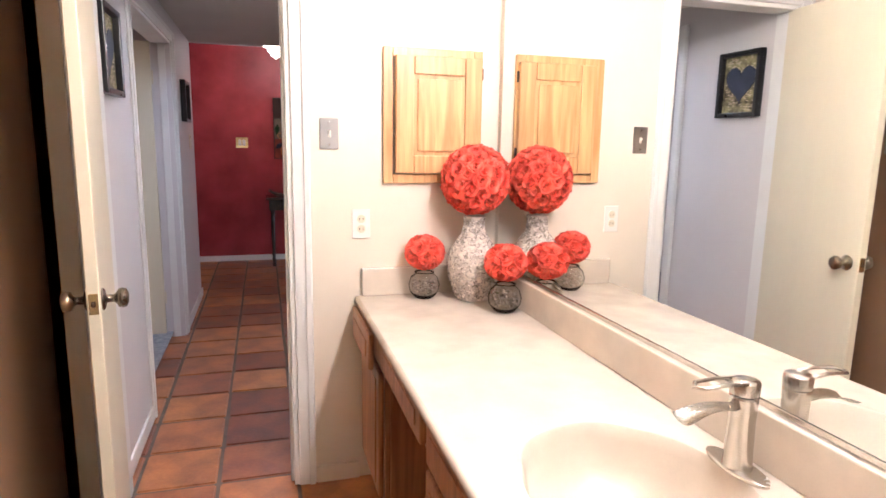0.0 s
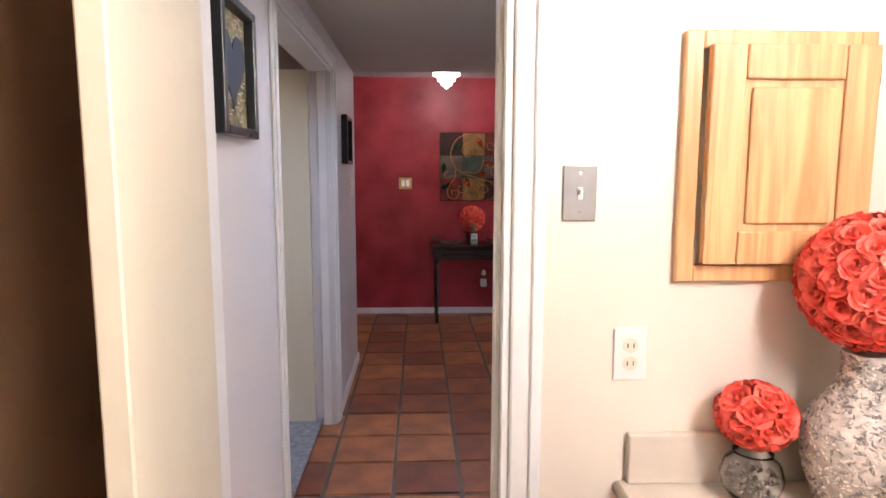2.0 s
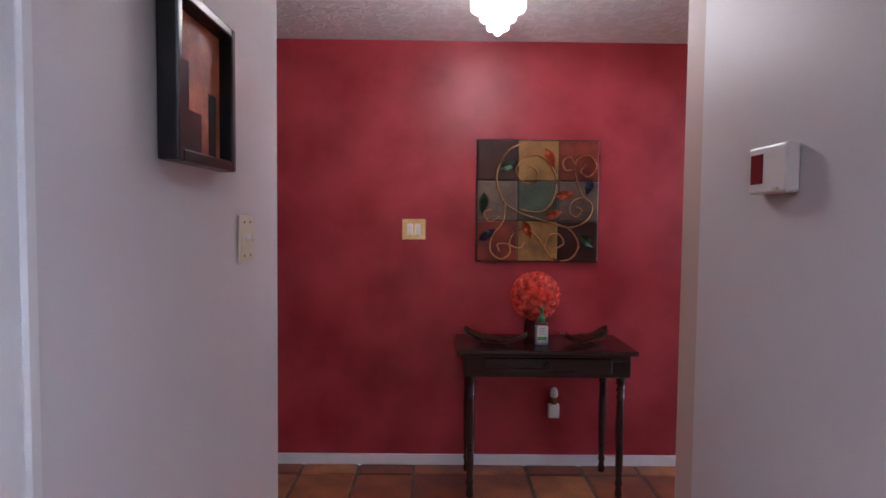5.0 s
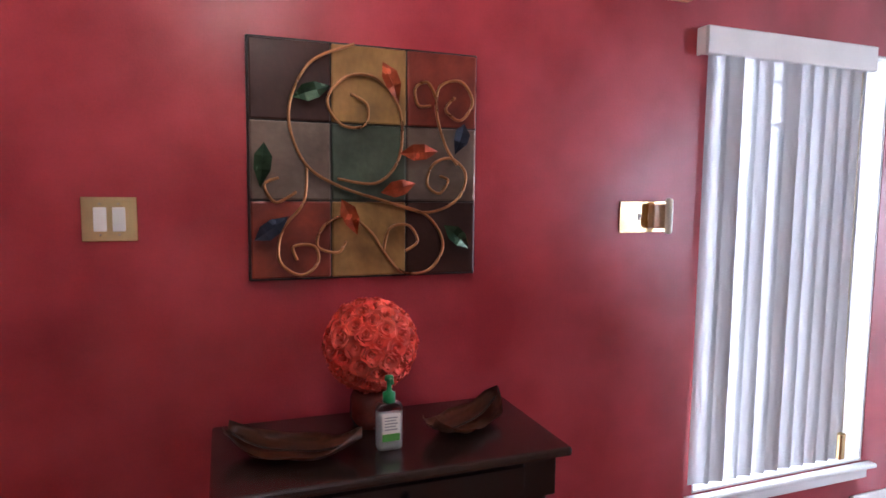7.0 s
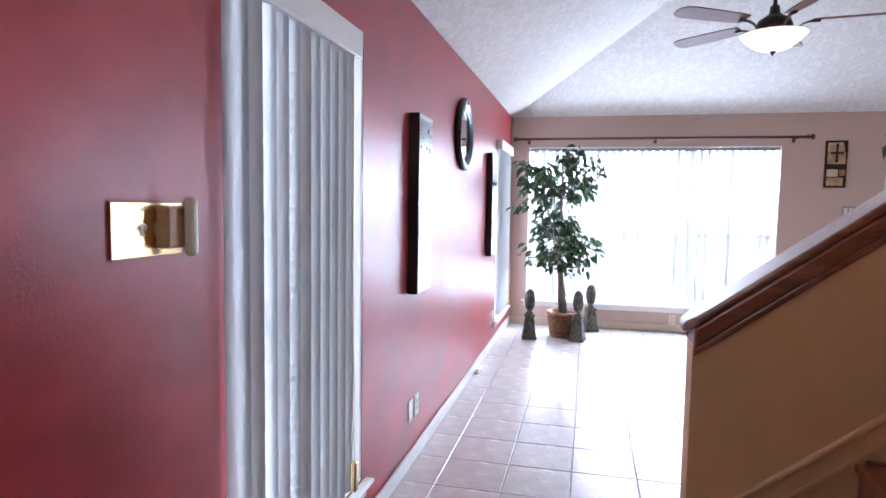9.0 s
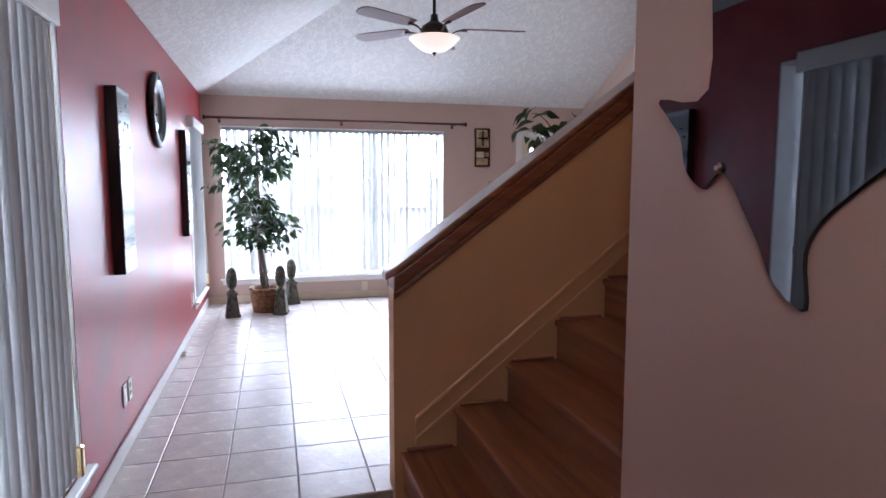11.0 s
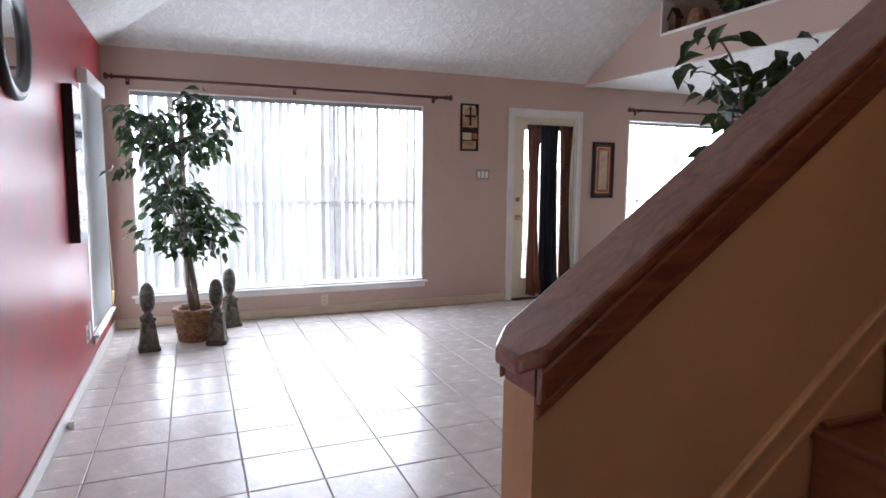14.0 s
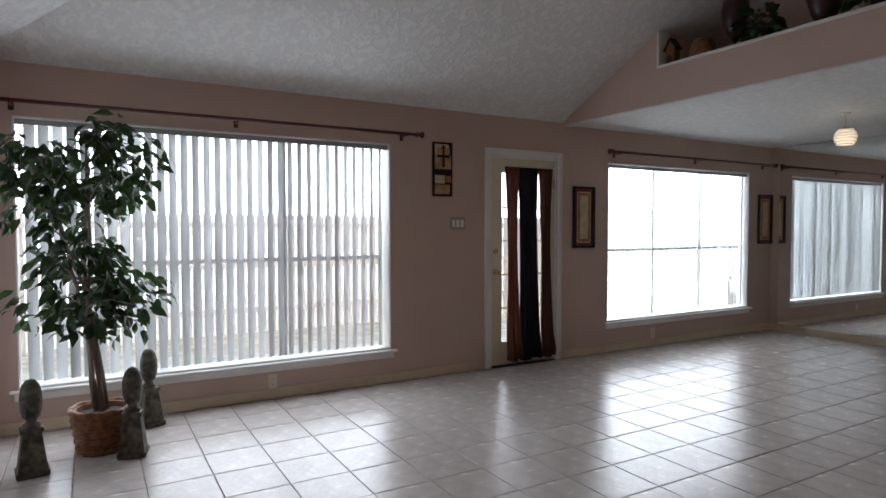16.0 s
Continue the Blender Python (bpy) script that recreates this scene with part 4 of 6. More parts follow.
stat = thing("thermostat", pose(1.0895, 5.78, 1.53), "white thermostat with a small dark red window", "thermostat")
part("case", box((-0.032, -0.075, -0.052), (-0.001, 0.075, 0.052), 0.006, seg=2), PLASTIC, stat)
part("display", box((-0.034, 0.012, -0.03), (-0.0315, 0.062, 0.035), 0.001), plain("dark_red_window", (0.18, 0.02, 0.02), 0.2), stat)
part("lever", box((-0.036, -0.05, -0.047), (-0.0315, -0.03, -0.04), 0.001), IVORY, stat)

vent = thing("return_vent", pose(1.0895, 5.65, 0.08), "white louvred return air grille low on the hall wall", "air vent")
part("backing", box((-0.004, -0.16, 0.02), (-0.001, 0.16, 0.61), 0), BLACK, vent)
for a, b in (((-0.016, -0.185, 0), (-0.002, -0.16, 0.635)), ((-0.016, 0.16, 0), (-0.002, 0.185, 0.635)), ((-0.016, -0.16, 0), (-0.002, 0.16, 0.025)), ((-0.016, -0.16, 0.61), (-0.002, 0.16, 0.635))):
    part("frame", box(a, b, 0.003), WHITE, vent)
sl = part("slat", box((-0.006, -0.159, -0.008), (-0.0045, 0.159, 0.008)), WHITE, vent)
sl.matrix_basis = pose(-0.004, 0, 0.04, 0, 35)
for i in range(1, 33):
    again(sl, pose(-0.004, 0, 0.04 + i * 0.0172, 0, 35))

# ---- ceiling lamps ----
SHADE = glow("lit_glass_shade", (1.0, 0.93, 0.82), 5.0)
lampe = thing("entry_ceiling_lamp", pose(0.60, 7.12, 2.2), "tiered crystal flush ceiling lamp, lit", "ceiling lamp")
part("canopy", lathe([(0, 0.249), (0.11, 0.249), (0.115, 0.235), (0.1, 0.225), (0, 0.222)], 24), BRASS, lampe, smooth=True)
for i, (r, z) in enumerate(((0.117, 0.165), (0.114, 0.115), (0.074, 0.07), (0.044, 0.03))):
    half = math.pi * r / 18 * 0.8
    first = part("crystal", box((-0.008, -half, 0), (0.004, half, 0.055), 0.002), SHADE, lampe)
    first.matrix_basis = pose(r, 0, z)
    first.visible_shadow = False
    for k in range(1, 18):
        a = 2 * math.pi * k / 18
        again(first, pose(r * math.cos(a), r * math.sin(a), z, 0, 0, math.degrees(a))).visible_shadow = False
part("crystal_drop", lathe([(0, 0), (0.016, 0.012), (0.018, 0.024), (0.008, 0.036), (0, 0.038)], 10), SHADE, lampe, smooth=True).visible_shadow = False

can = thing("recessed_light", pose(0.44, 4.22, HALLH), "white recessed hall downlight, lit", "ceiling lamp")
part("trim_ring", lathe([(0.075, 0), (0.10, -0.001), (0.102, -0.006), (0.078, -0.008), (0.072, -0.002)], 28), WHITE, can, smooth=True)
part("lens", lathe([(0, -0.003), (0.074, -0.003), (0.074, -0.001), (0, -0.001)], 28), glow("cool_lens", (0.80, 0.88, 1.0), 8.0), can)

# ceiling fan with light bowl
fan = thing("ceiling_fan", pose(5.45, 5.925, 2.443), "bronze five-blade ceiling fan with a lit alabaster bowl", "ceiling fan")
top = CH + 0.5 * (REDY - 5.925) - 2.443
part("downrod", tube([(0, 0, 0.30), (0, 0, top - 0.03)], 0.014, 10), BRONZE, fan, smooth=True)
part("ceiling_canopy", lathe([(0.03, top - 0.14), (0.06, top - 0.10), (0.075, top - 0.03), (0.075, top + 0.03), (0, top + 0.03)], 20), BRONZE, fan, smooth=True)
part("motor", lathe([(0, 0.34), (0.028, 0.33), (0.034, 0.28), (0.07, 0.255), (0.10, 0.235), (0.115, 0.20), (0.11, 0.175), (0.085, 0.16), (0.085, 0.145), (0, 0.145)], 28), BRONZE, fan, smooth=True)
bowl = part("light_bowl", lathe([(0.0, 0.03), (0.05, 0.034), (0.10, 0.05), (0.145, 0.078), (0.175, 0.108), (0.19, 0.125), (0.205, 0.135), (0.207, 0.142), (0.19, 0.142), (0, 0.143)], 32), glow("lit_alabaster", (1.0, 0.84, 0.66), 0.75), fan, "lit alabaster glass bowl", True)
bowl.visible_shadow = False
part("bowl_finial", lathe([(0, 0.0), (0.006, 0.004), (0.008, 0.016), (0.018, 0.024), (0.020, 0.032), (0, 0.034)], 12), BRONZE, fan, smooth=True)
for k in range(5):
    a = -97 + 72 * k
    m = pose(0, 0, 0.20, 0, 0, a)
    arm = bmesh.new()
    tube([(0.09, 0, -0.02), (0.13, 0, -0.03), (0.17, 0, 0.0), (0.21, 0, 0.012), (0.27, 0.0, 0.012)], [0.012, 0.010, 0.012, 0.016, 0.02], 8, arm, 0.45)
    o = part("blade_arm", arm, BRONZE, fan, smooth=True)
    o.matrix_basis = m
    outl = [(0.23, -0.05), (0.30, -0.062), (0.66, -0.072), (0.72, -0.066), (0.755, -0.04), (0.765, 0.0), (0.755, 0.04), (0.72, 0.066), (0.66, 0.072), (0.30, 0.062), (0.23, 0.05)]
    o = part("blade", softened(prism(outl, 0.008), 0.002), BLADE, fan)
    o.matrix_basis = m @ pose(0, 0, 0.02, 12, 0, 0)

pend = thing("dining_pendant", pose(6.27, 1.36, 2.12), "small ribbed glass pendant lamp on a cord, lit", "pendant lamp")
part("cord", tube([(0, 0, 0.16), (0, 0, CH - 2.12 - 0.035)], 0.004, 6), IVORY, pend)
part("ceiling_cup", lathe([(0, CH - 2.141), (0.04, CH - 2.141), (0.035, CH - 2.16), (0, CH - 2.165)], 16), PLASTIC, pend, smooth=True)
part("cap", lathe([(0.03, 0.145), (0.028, 0.16), (0.008, 0.17), (0, 0.171)], 16), BRASS, pend, smooth=True)
for i in range(6):
    z, r = 0.01 + i * 0.024, (0.062, 0.075, 0.082, 0.083, 0.076, 0.058)[i]
    pts = [(r * math.cos(2 * math.pi * k / 28), r * math.sin(2 * math.pi * k / 28), z) for k in range(29)]
    part("glass_ring", tube(pts, 0.0115, 6), glow("lit_ribbed_glass", (1.0, 0.9, 0.74), 0.6) if i == 0 else bpy.data.materials["lit_ribbed_glass"], pend, smooth=True).visible_shadow = False


# ---- framed things on walls ----
def framed(name, m, w, h, label, frame_mat, bands, depth=0.03, bar=0.03, category="picture"):
    """A frame facing local -y with nested flat mats: bands = [(inset, material)]."""
    t = thing(name, m, label, category)
    for a, b in (((-w / 2, -h / 2), (-w / 2 + bar, h / 2)), ((w / 2 - bar, -h / 2), (w / 2, h / 2)), ((-w / 2 + bar, -h / 2), (w / 2 - bar, -h / 2 + bar)), ((-w / 2 + bar, h / 2 - bar), (w / 2 - bar, h / 2))):
        part("frame_bar", box((a[0], -depth, a[1]), (b[0], -0.001, b[1]), 0.004, seg=2), frame_mat, t)
    for i, (inset, mat) in enumerate(bands):
        part("mount", box((-w / 2 + inset, -0.012 - 0.002 * i, -h / 2 + inset), (w / 2 - inset, -0.010 - 0.002 * i, h / 2 - inset)), mat, t)
    return t


PAPER = surface("cream_paper", (0.55, 0.46, 0.32), 0.7, vary=0.12, scale=12, bump=0.02)
MAROON = surface("maroon_mat", (0.16, 0.03, 0.025), 0.7, vary=0.1, scale=12, bump=0.02)
COPPER = surface("copper_mat", (0.38, 0.14, 0.06), 0.5, vary=0.2, scale=10, bump=0.02)
TEXTILE = surface("mottled_gold_print", (0.16, 0.13, 0.04), 0.6, vary=0.5, scale=25, fine=120, bump=0.05, second=(0.40, 0.35, 0.17))
SUNSET = surface("sunset_print", (0.55, 0.06, 0.03), 0.5, vary=0.4, scale=7, bump=0.02, second=(0.75, 0.24, 0.10))
NAVY = surface("navy_print", (0.018, 0.025, 0.05), 0.5, vary=0.2, scale=14, bump=0.02)
for y in (2.865, -0.32):
    framed("wall_print", pose(FARX - 0.0005, y, 1.47, 0, 0, -90), 0.30, 0.645, "tall dark framed print with a maroon mount beside the window", BLACK,
           [(0.025, MAROON), (0.055, PAPER), (0.065, COPPER), (0.095, PAPER)], 0.03)

# heart picture
heart = framed("heart_picture", pose(-0.1395, 3.225, 1.718, 0, 0, 90), 0.295, 0.34, "black framed picture of a dark heart over mottled gold lettering", BLACK, [(0.02, TEXTILE)], 0.04, 0.024)
hp = []
for i in range(40):
    a = 2 * math.pi * i / 40
    hp.append((0.0066 * 16 * math.sin(a) ** 3, 0.0066 * (13 * math.cos(a) - 5 * math.cos(2 * a) - 2 * math.cos(3 * a) - math.cos(4 * a))))
facing = Matrix(((1, 0, 0, 0), (0, 0, -1, 0), (0, 1, 0, 0), (0, 0, 0, 1)))
part("heart", prism(hp, 0.004, Matrix.Translation((0, -0.0125, 0.012)) @ facing), NAVY, heart, "dark blue heart shape")
rng = random.Random(3)
bm = bmesh.new()
for i in range(150):
    x, z = rng.uniform(-0.118, 0.098), rng.uniform(-0.14, 0.14)
    wv = rng.uniform(0.006, 0.022)
    box((x, -0.0135, z), (x + wv, -0.0125, z + 0.0045), 0, bm)
part("lettering_bars", bm, PAPER, heart, kind="stuff")
heart2 = framed("sunset_picture", pose(-0.1395, 5.685, 1.67, 0, 0, 90), 0.30, 0.31, "black framed orange and red sunset silhouette picture", BLACK, [(0.025, SUNSET)], 0.04, 0.022)
bm = box((-0.12, -0.0135, -0.13), (0.02, -0.0125, -0.05), 0.0)
box((-0.09, -0.0135, -0.05), (-0.04, -0.0125, 0.04), 0, bm)
box((0.06, -0.0135, -0.13), (0.10, -0.0125, 0.0), 0, bm)
part("silhouette", bm, BLACK, heart2)

# tall canvas panels on the red wall
def canvas(x, label, seed):
    t = thing("canvas_panel", pose(x, 7.9995, 1.412), label, "picture", "tall canvas panels")
    part("edge", box((-0.13, -0.055, -0.466), (0.13, -0.001, 0.466), 0.003), BLACK, t)
    sea = surface("seascape_%d" % seed, (0.16, 0.24, 0.30), 0.25, vary=0.5, scale=3, fine=40, bump=0.05, stretch=(0.3, 1, 2.6), second=(0.66, 0.70, 0.72))
    part("print", box((-0.126, -0.0575, -0.462), (0.126, -0.0555, 0.462)), sea, t, "pale misty grey seascape print")
    r = random.Random(seed)
    for i in range(6):
        bx, bz = -0.11 + 0.034 * i, r.uniform(0.25, 0.40)
        part("dark_mark", box((bx, -0.0595, bz), (bx + r.uniform(0.02, 0.04), -0.058, bz + r.uniform(0.008, 0.03))), BRONZE, t)


canvas(3.995, "tall misty seascape canvas with black edges on the red wall", 3)
canvas(6.43, "tall misty seascape canvas with black edges near the corner window", 8)

rm = thing("round_mirror", pose(5.20, 7.9995, 1.912), "round wall mirror in a wide black stepped frame", "mirror")
part("frame_ring", lathe([(0.165, 0.012), (0.175, 0.026), (0.19, 0.022), (0.205, 0.036), (0.235, 0.042), (0.255, 0.034), (0.258, 0.012), (0.25, 0.001), (0.165, 0.001)], 48, m=pose(0, 0, 0, 90)), BLACK, rm, smooth=True)
part("mirror_glass", lathe([(0, 0.014), (0.17, 0.012), (0.17, 0.008), (0, 0.008)], 48, m=pose(0, 0, 0, 90)), MIRROR, rm)

# cross plaque
plaque = thing("cross_plaque", pose(FARX - 0.0005, 4.588, 1.892, 0, 0, -90), "patchwork brown and cream plaque with a dark cross", "wall plaque")
part("board", box((-0.104, -0.02, -0.245), (0.104, -0.001, 0.245), 0.004), BRONZE, plaque)
TAN = surface("tan_relief", (0.42, 0.27, 0.15), 0.6, vary=0.2, scale=15, bump=0.1)
for a, b, mt in (((-0.085, 0.13), (0.06, 0.225), PAPER), ((-0.085, 0.0), (0.085, 0.125), TAN), ((-0.07, 0.03), (0.07, 0.2), TAN), ((-0.085, -0.13), (0.02, -0.055), PAPER), ((-0.085, -0.225), (0.07, -0.14), TAN), ((0.03, -0.12), (0.085, -0.06), COPPER)):
    part("patch", box((a[0], -0.024 - 0.0007 * len(plaque.children), a[1]), (b[0], -0.0195, b[1]), 0.002), mt, plaque)
bm = box((-0.009, -0.037, 0.03), (0.009, -0.027, 0.20), 0.003)
box((-0.05, -0.037, 0.105), (0.05, -0.027, 0.125), 0.003, bm)
for x, z in ((0, 0.2), (-0.05, 0.115), (0.05, 0.115), (0, 0.03)):
    lathe([(0, 0), (0.014, 0), (0.014, 0.01), (0, 0.01)], 8, bm, Matrix.Translation((x, -0.027, z)) @ pose(0, 0, 0, 90))
part("cross", bm, BRONZE, plaque, "dark metal cross")

# metal panel art with vines on the red wall
art = thing("metal_panel_art", pose(0.924, 7.9995, 1.524), "nine-panel painted metal wall art with copper vines and leaves", "wall art")
part("backing", box((-0.355, -0.02, -0.352), (0.355, -0.001, 0.352), 0.003), BLACK, art)
cols = {"umber": (0.035, 0.012, 0.008), "ochre": (0.27, 0.15, 0.045), "rust": (0.17, 0.03, 0.016), "taupe": (0.13, 0.095, 0.07), "green": (0.055, 0.075, 0.05)}
pan = {k: surface("panel_" + k, c, 0.35, 0.3, vary=0.25, scale=9, fine=70, bump=0.1) for k, c in cols.items()}
grid = (("umber", "ochre", "rust"), ("taupe", "green", "taupe"), ("rust", "ochre", "umber"))
for r in range(3):
    for c in range(3):
        x0, z0 = -0.35 + c * 0.2335, 0.347 - (r + 1) * 0.2315
        part("panel", box((x0 + 0.002, -0.032, z0 + 0.002), (x0 + 0.2315, -0.0205, z0 + 0.2295), 0.006, seg=2), pan[grid[r][c]], art)
VINE = surface("copper_vine", (0.42, 0.20, 0.085), 0.3, 0.9, vary=0.2, scale=12, bump=0.05)


def arc(pts, n=10):
    v = [Vector((x, -0.046, z)) for x, z in pts]
    out = []
    for i in range(len(v) - 1):
        p0, p1, p2, p3 = v[max(0, i - 1)], v[i], v[i + 1], v[min(len(v) - 1, i + 2)]
        for j in range(n):
            t = j / n
            out.append(0.5 * ((2 * p1) + (p2 - p0) * t + (2 * p0 - 5 * p1 + 4 * p2 - p3) * t * t + (3 * p1 - p0 - 3 * p2 + p3) * t ** 3))
    return out + [v[-1]]


vines = [arc([(-0.05, 0.345), (-0.18, 0.28), (-0.24, 0.14), (-0.20, 0.0), (-0.10, -0.07), (0.06, -0.12), (0.18, -0.16), (0.235, -0.25), (0.19, -0.33), (0.10, -0.335), (0.04, -0.27), (0.0, -0.21), (-0.07, -0.16), (-0.14, -0.19), (-0.16, -0.25), (-0.10, -0.27), (-0.075, -0.235)]),
         arc([(-0.10, -0.05), (0.02, -0.06), (0.09, 0.02), (0.09, 0.16), (0.02, 0.25), (-0.07, 0.25), (-0.13, 0.18), (-0.09, 0.11), (-0.02, 0.11), (-0.01, 0.17), (-0.06, 0.20)]),
         arc([(0.28, 0.0), (0.24, 0.06), (0.21, 0.16), (0.22, 0.24), (0.29, 0.26), (0.33, 0.20), (0.29, 0.14), (0.24, 0.17), (0.27, 0.21)]),
         arc([(0.21, 0.20), (0.18, 0.25), (0.14, 0.23), (0.15, 0.18), (0.19, 0.18)]),
         arc([(0.06, -0.12), (0.18, -0.15), (0.28, -0.11), (0.31, -0.03), (0.26, 0.02), (0.20, 0.0), (0.18, -0.06), (0.22, -0.09), (0.25, -0.05), (0.22, -0.035)]),
         arc([(-0.19, -0.02), (-0.20, -0.12), (-0.26, -0.20), (-0.27, -0.29), (-0.21, -0.335), (-0.16, -0.30), (-0.17, -0.25), (-0.23, -0.25), (-0.22, -0.29)]),
         arc([(-0.22, -0.09), (-0.28, -0.12), (-0.31, -0.07), (-0.27, -0.05)]),
         arc([(0.04, -0.27), (0.06, -0.20), (0.12, -0.19), (0.15, -0.24), (0.11, -0.27)])]
for v in vines:
    part("vine", tube(v, 0.0048, 6), VINE, art, smooth=True)
leafcols = {"ember": (0.50, 0.10, 0.035), "moss": (0.05, 0.10, 0.05), "slate": (0.05, 0.06, 0.09)}
lm = {k: surface("leaf_" + k, c, 0.25, 0.5, vary=0.3, scale=20, bump=0.1) for k, c in leafcols.items()}
for x, z, a, L, k in ((0.035, 0.30, -65, 0.13, "ember"), (0.09, 0.03, 5, 0.13, "ember"), (0.03, -0.09, 15, 0.12, "ember"), (-0.09, -0.11, -65, 0.12, "ember"), (-0.23, 0.18, 20, 0.12, "moss"), (-0.31, 0.05, -95, 0.13, "moss"),
                      (0.30, 0.13, -105, 0.10, "slate"), (0.235, -0.19, -40, 0.12, "moss"), (-0.34, -0.23, 35, 0.12, "slate")):
    bm = bmesh.new()
    ca, sa = math.cos(radians(a)), math.sin(radians(a))
    leaf_shape(bm, Vector((x, -0.052, z)), Vector((ca, 0, sa)), Vector((0, -1, 0)), L, 0.055)
    bmesh.ops.solidify(bm, geom=bm.faces, thickness=0.002)
    part("metal_leaf", bm, lm[k], art)

# ---- entry console and what stands on it ----
table = thing("console_table", pose(0.92, 7.75, 0.003), "dark espresso console table with turned legs against the red wall", "console table")
part("tabletop", box((-0.462, -0.235, 0.722), (0.462, 0.225, 0.748), 0.008, seg=2), DARKWOOD, table)
part("apron", box((-0.43, -0.205, 0.605), (0.43, 0.20, 0.7215), 0.004), DARKWOOD, table)
part("drawer_front", box((-0.33, -0.214, 0.622), (0.33, -0.2055, 0.706), 0.004), DARKWOOD, table)
part("drawer_knob", lathe([(0.006, 0), (0.006, 0.01), (0.014, 0.016), (0.014, 0.024), (0, 0.028)], 12, m=Matrix.Translation((0, -0.214, 0.664)) @ pose(0, 0, 0, 90)), BRONZE, table, smooth=True)
legp = [(0.0, 0.0), (0.017, 0.0), (0.02, 0.02), (0.014, 0.05), (0.021, 0.07), (0.015, 0.09), (0.019, 0.16), (0.0225, 0.35), (0.019, 0.48), (0.024, 0.50), (0.016, 0.515), (0.026, 0.535), (0.017, 0.55), (0.026, 0.57), (0.026, 0.607)]
for sx in (-0.39, 0.39):
    for sy in (-0.17, 0.165):
        part("leg", lathe([(q, z + (FE - 0.002) * max(0, 1 - z / 0.4)) for q, z in legp], 16, m=Matrix.Translation((sx, sy, 0))), DARKWOOD, table, smooth=True)


def blooms(parent, rng, r, n, centre, bloom):
    """A ball of foam roses: each one a ruffled ribbon wound outward round its heart, with flared edges."""
    bm = bmesh.new()
    for k in range(n):
        z = 1 - 2 * (k + 0.5) / n
        a = k * 2.39996 + rng.uniform(-0.08, 0.08)
        d = Vector((math.sqrt(1 - z * z) * math.cos(a), math.sqrt(1 - z * z) * math.sin(a), z))
        u = d.orthogonal().normalized()
        w = d.cross(u)
        c = Vector(centre) + d * (r - bloom * 0.72)
        off, tall = rng.uniform(0, 6.28), rng.uniform(0.85, 1.05)
        for ring, (rad, flare, petals) in enumerate(((0.16, 0.10, 2), (0.42, 0.24, 3), (0.66, 0.36, 4))):
            spin = off + ring * 1.1
            for p in range(petals):
                rows = []
                for i in range(5):
                    f = i / 4
                    b = spin + 2 * math.pi * (p + 1.22 * f) / petals
                    o = u * math.cos(b) + w * math.sin(b)
                    curl = 0.06 * bloom * (2 * f - 1)
                    lift = bloom * tall * (0.74 - 0.13 * ring) * (0.86 + 0.2 * math.sin(math.pi * f)) + rng.uniform(-0.03, 0.03) * bloom
                    rows.append([bm.verts.new(c + o * (bloom * rad * 0.7)),
                                 bm.verts.new(c + o * (bloom * rad + curl) + d * lift * 0.72),
                                 bm.verts.new(c + o * (bloom * (rad + flare * math.sin(math.pi * (0.15 + 0.7 * f))) + curl) + d * lift)])
                for g, h in zip(rows, rows[1:]):
                    for q in (0, 1):
                        bm.faces.new((g[q], g[q + 1], h[q + 1], h[q]))
    part("rose_ball", bm, PETAL, parent, "ball of red foam roses", True, kind="stuff")
    part("ball_core", lathe([(0, centre[2] - (r - bloom * 0.42))] + [((r - bloom * 0.42) * math.cos(t), centre[2] + (r - bloom * 0.42) * math.sin(t)) for t in [-1.2 + 0.3 * i for i in range(9)]] + [(0, centre[2] + (r - bloom * 0.42))], 16), PETAL, parent)


pot = thing("rose_ball_pot", pose(0.90, 7.852, 0.752), "red rose ball in a small dark red pot on the console", "flower arrangement")
part("pot", lathe([(0, 0), (0.05, 0), (0.062, 0.03), (0.06, 0.085), (0.05, 0.105), (0.046, 0.105), (0.04, 0.03), (0, 0.03)], 24), surface("red_glaze", (0.16, 0.03, 0.02), 0.25, vary=0.3, bump=0.03), pot, smooth=True)
blooms(pot, random.Random(2), 0.140, 100, (0, 0, 0.24), 0.034)

bottle = thing("sanitizer_bottle", pose(0.905, 7.66, 0.752), "clear sanitizer pump bottle with a green pump and white label", "bottle")
part("body", softened(prism([(-0.035, -0.02), (0.035, -0.02), (0.035, 0.02), (-0.035, 0.02)], 0.13), 0.012), GLASS, bottle, smooth=True)
part("gel", softened(prism([(-0.031, -0.016), (0.031, -0.016), (0.031, 0.016), (-0.031, 0.016)], 0.10, Matrix.Translation((0, 0, 0.004))), 0.01), plain("clear_gel", (0.78, 0.82, 0.80), 0.3), bottle)
part("label", box((-0.024, -0.0215, 0.03), (0.024, -0.0203, 0.105)), PLASTIC, bottle, "white paper label with a green band")
part("label_band", box((-0.024, -0.0226, 0.03), (0.024, -0.0216, 0.05)), plain("label_green", (0.10, 0.35, 0.06), 0.5), bottle)
bm = bmesh.new()
for i in range(5):
    box((-0.017, -0.0226, 0.06 + i * 0.008), (0.017 - 0.004 * (i % 2), -0.0216, 0.063 + i * 0.008), 0, bm)
part("label_text_bars", bm, plain("label_grey", (0.3, 0.3, 0.3), 0.6), bottle, kind="stuff")
GREEN = plain("green_plastic", (0.02, 0.26, 0.08), 0.35)
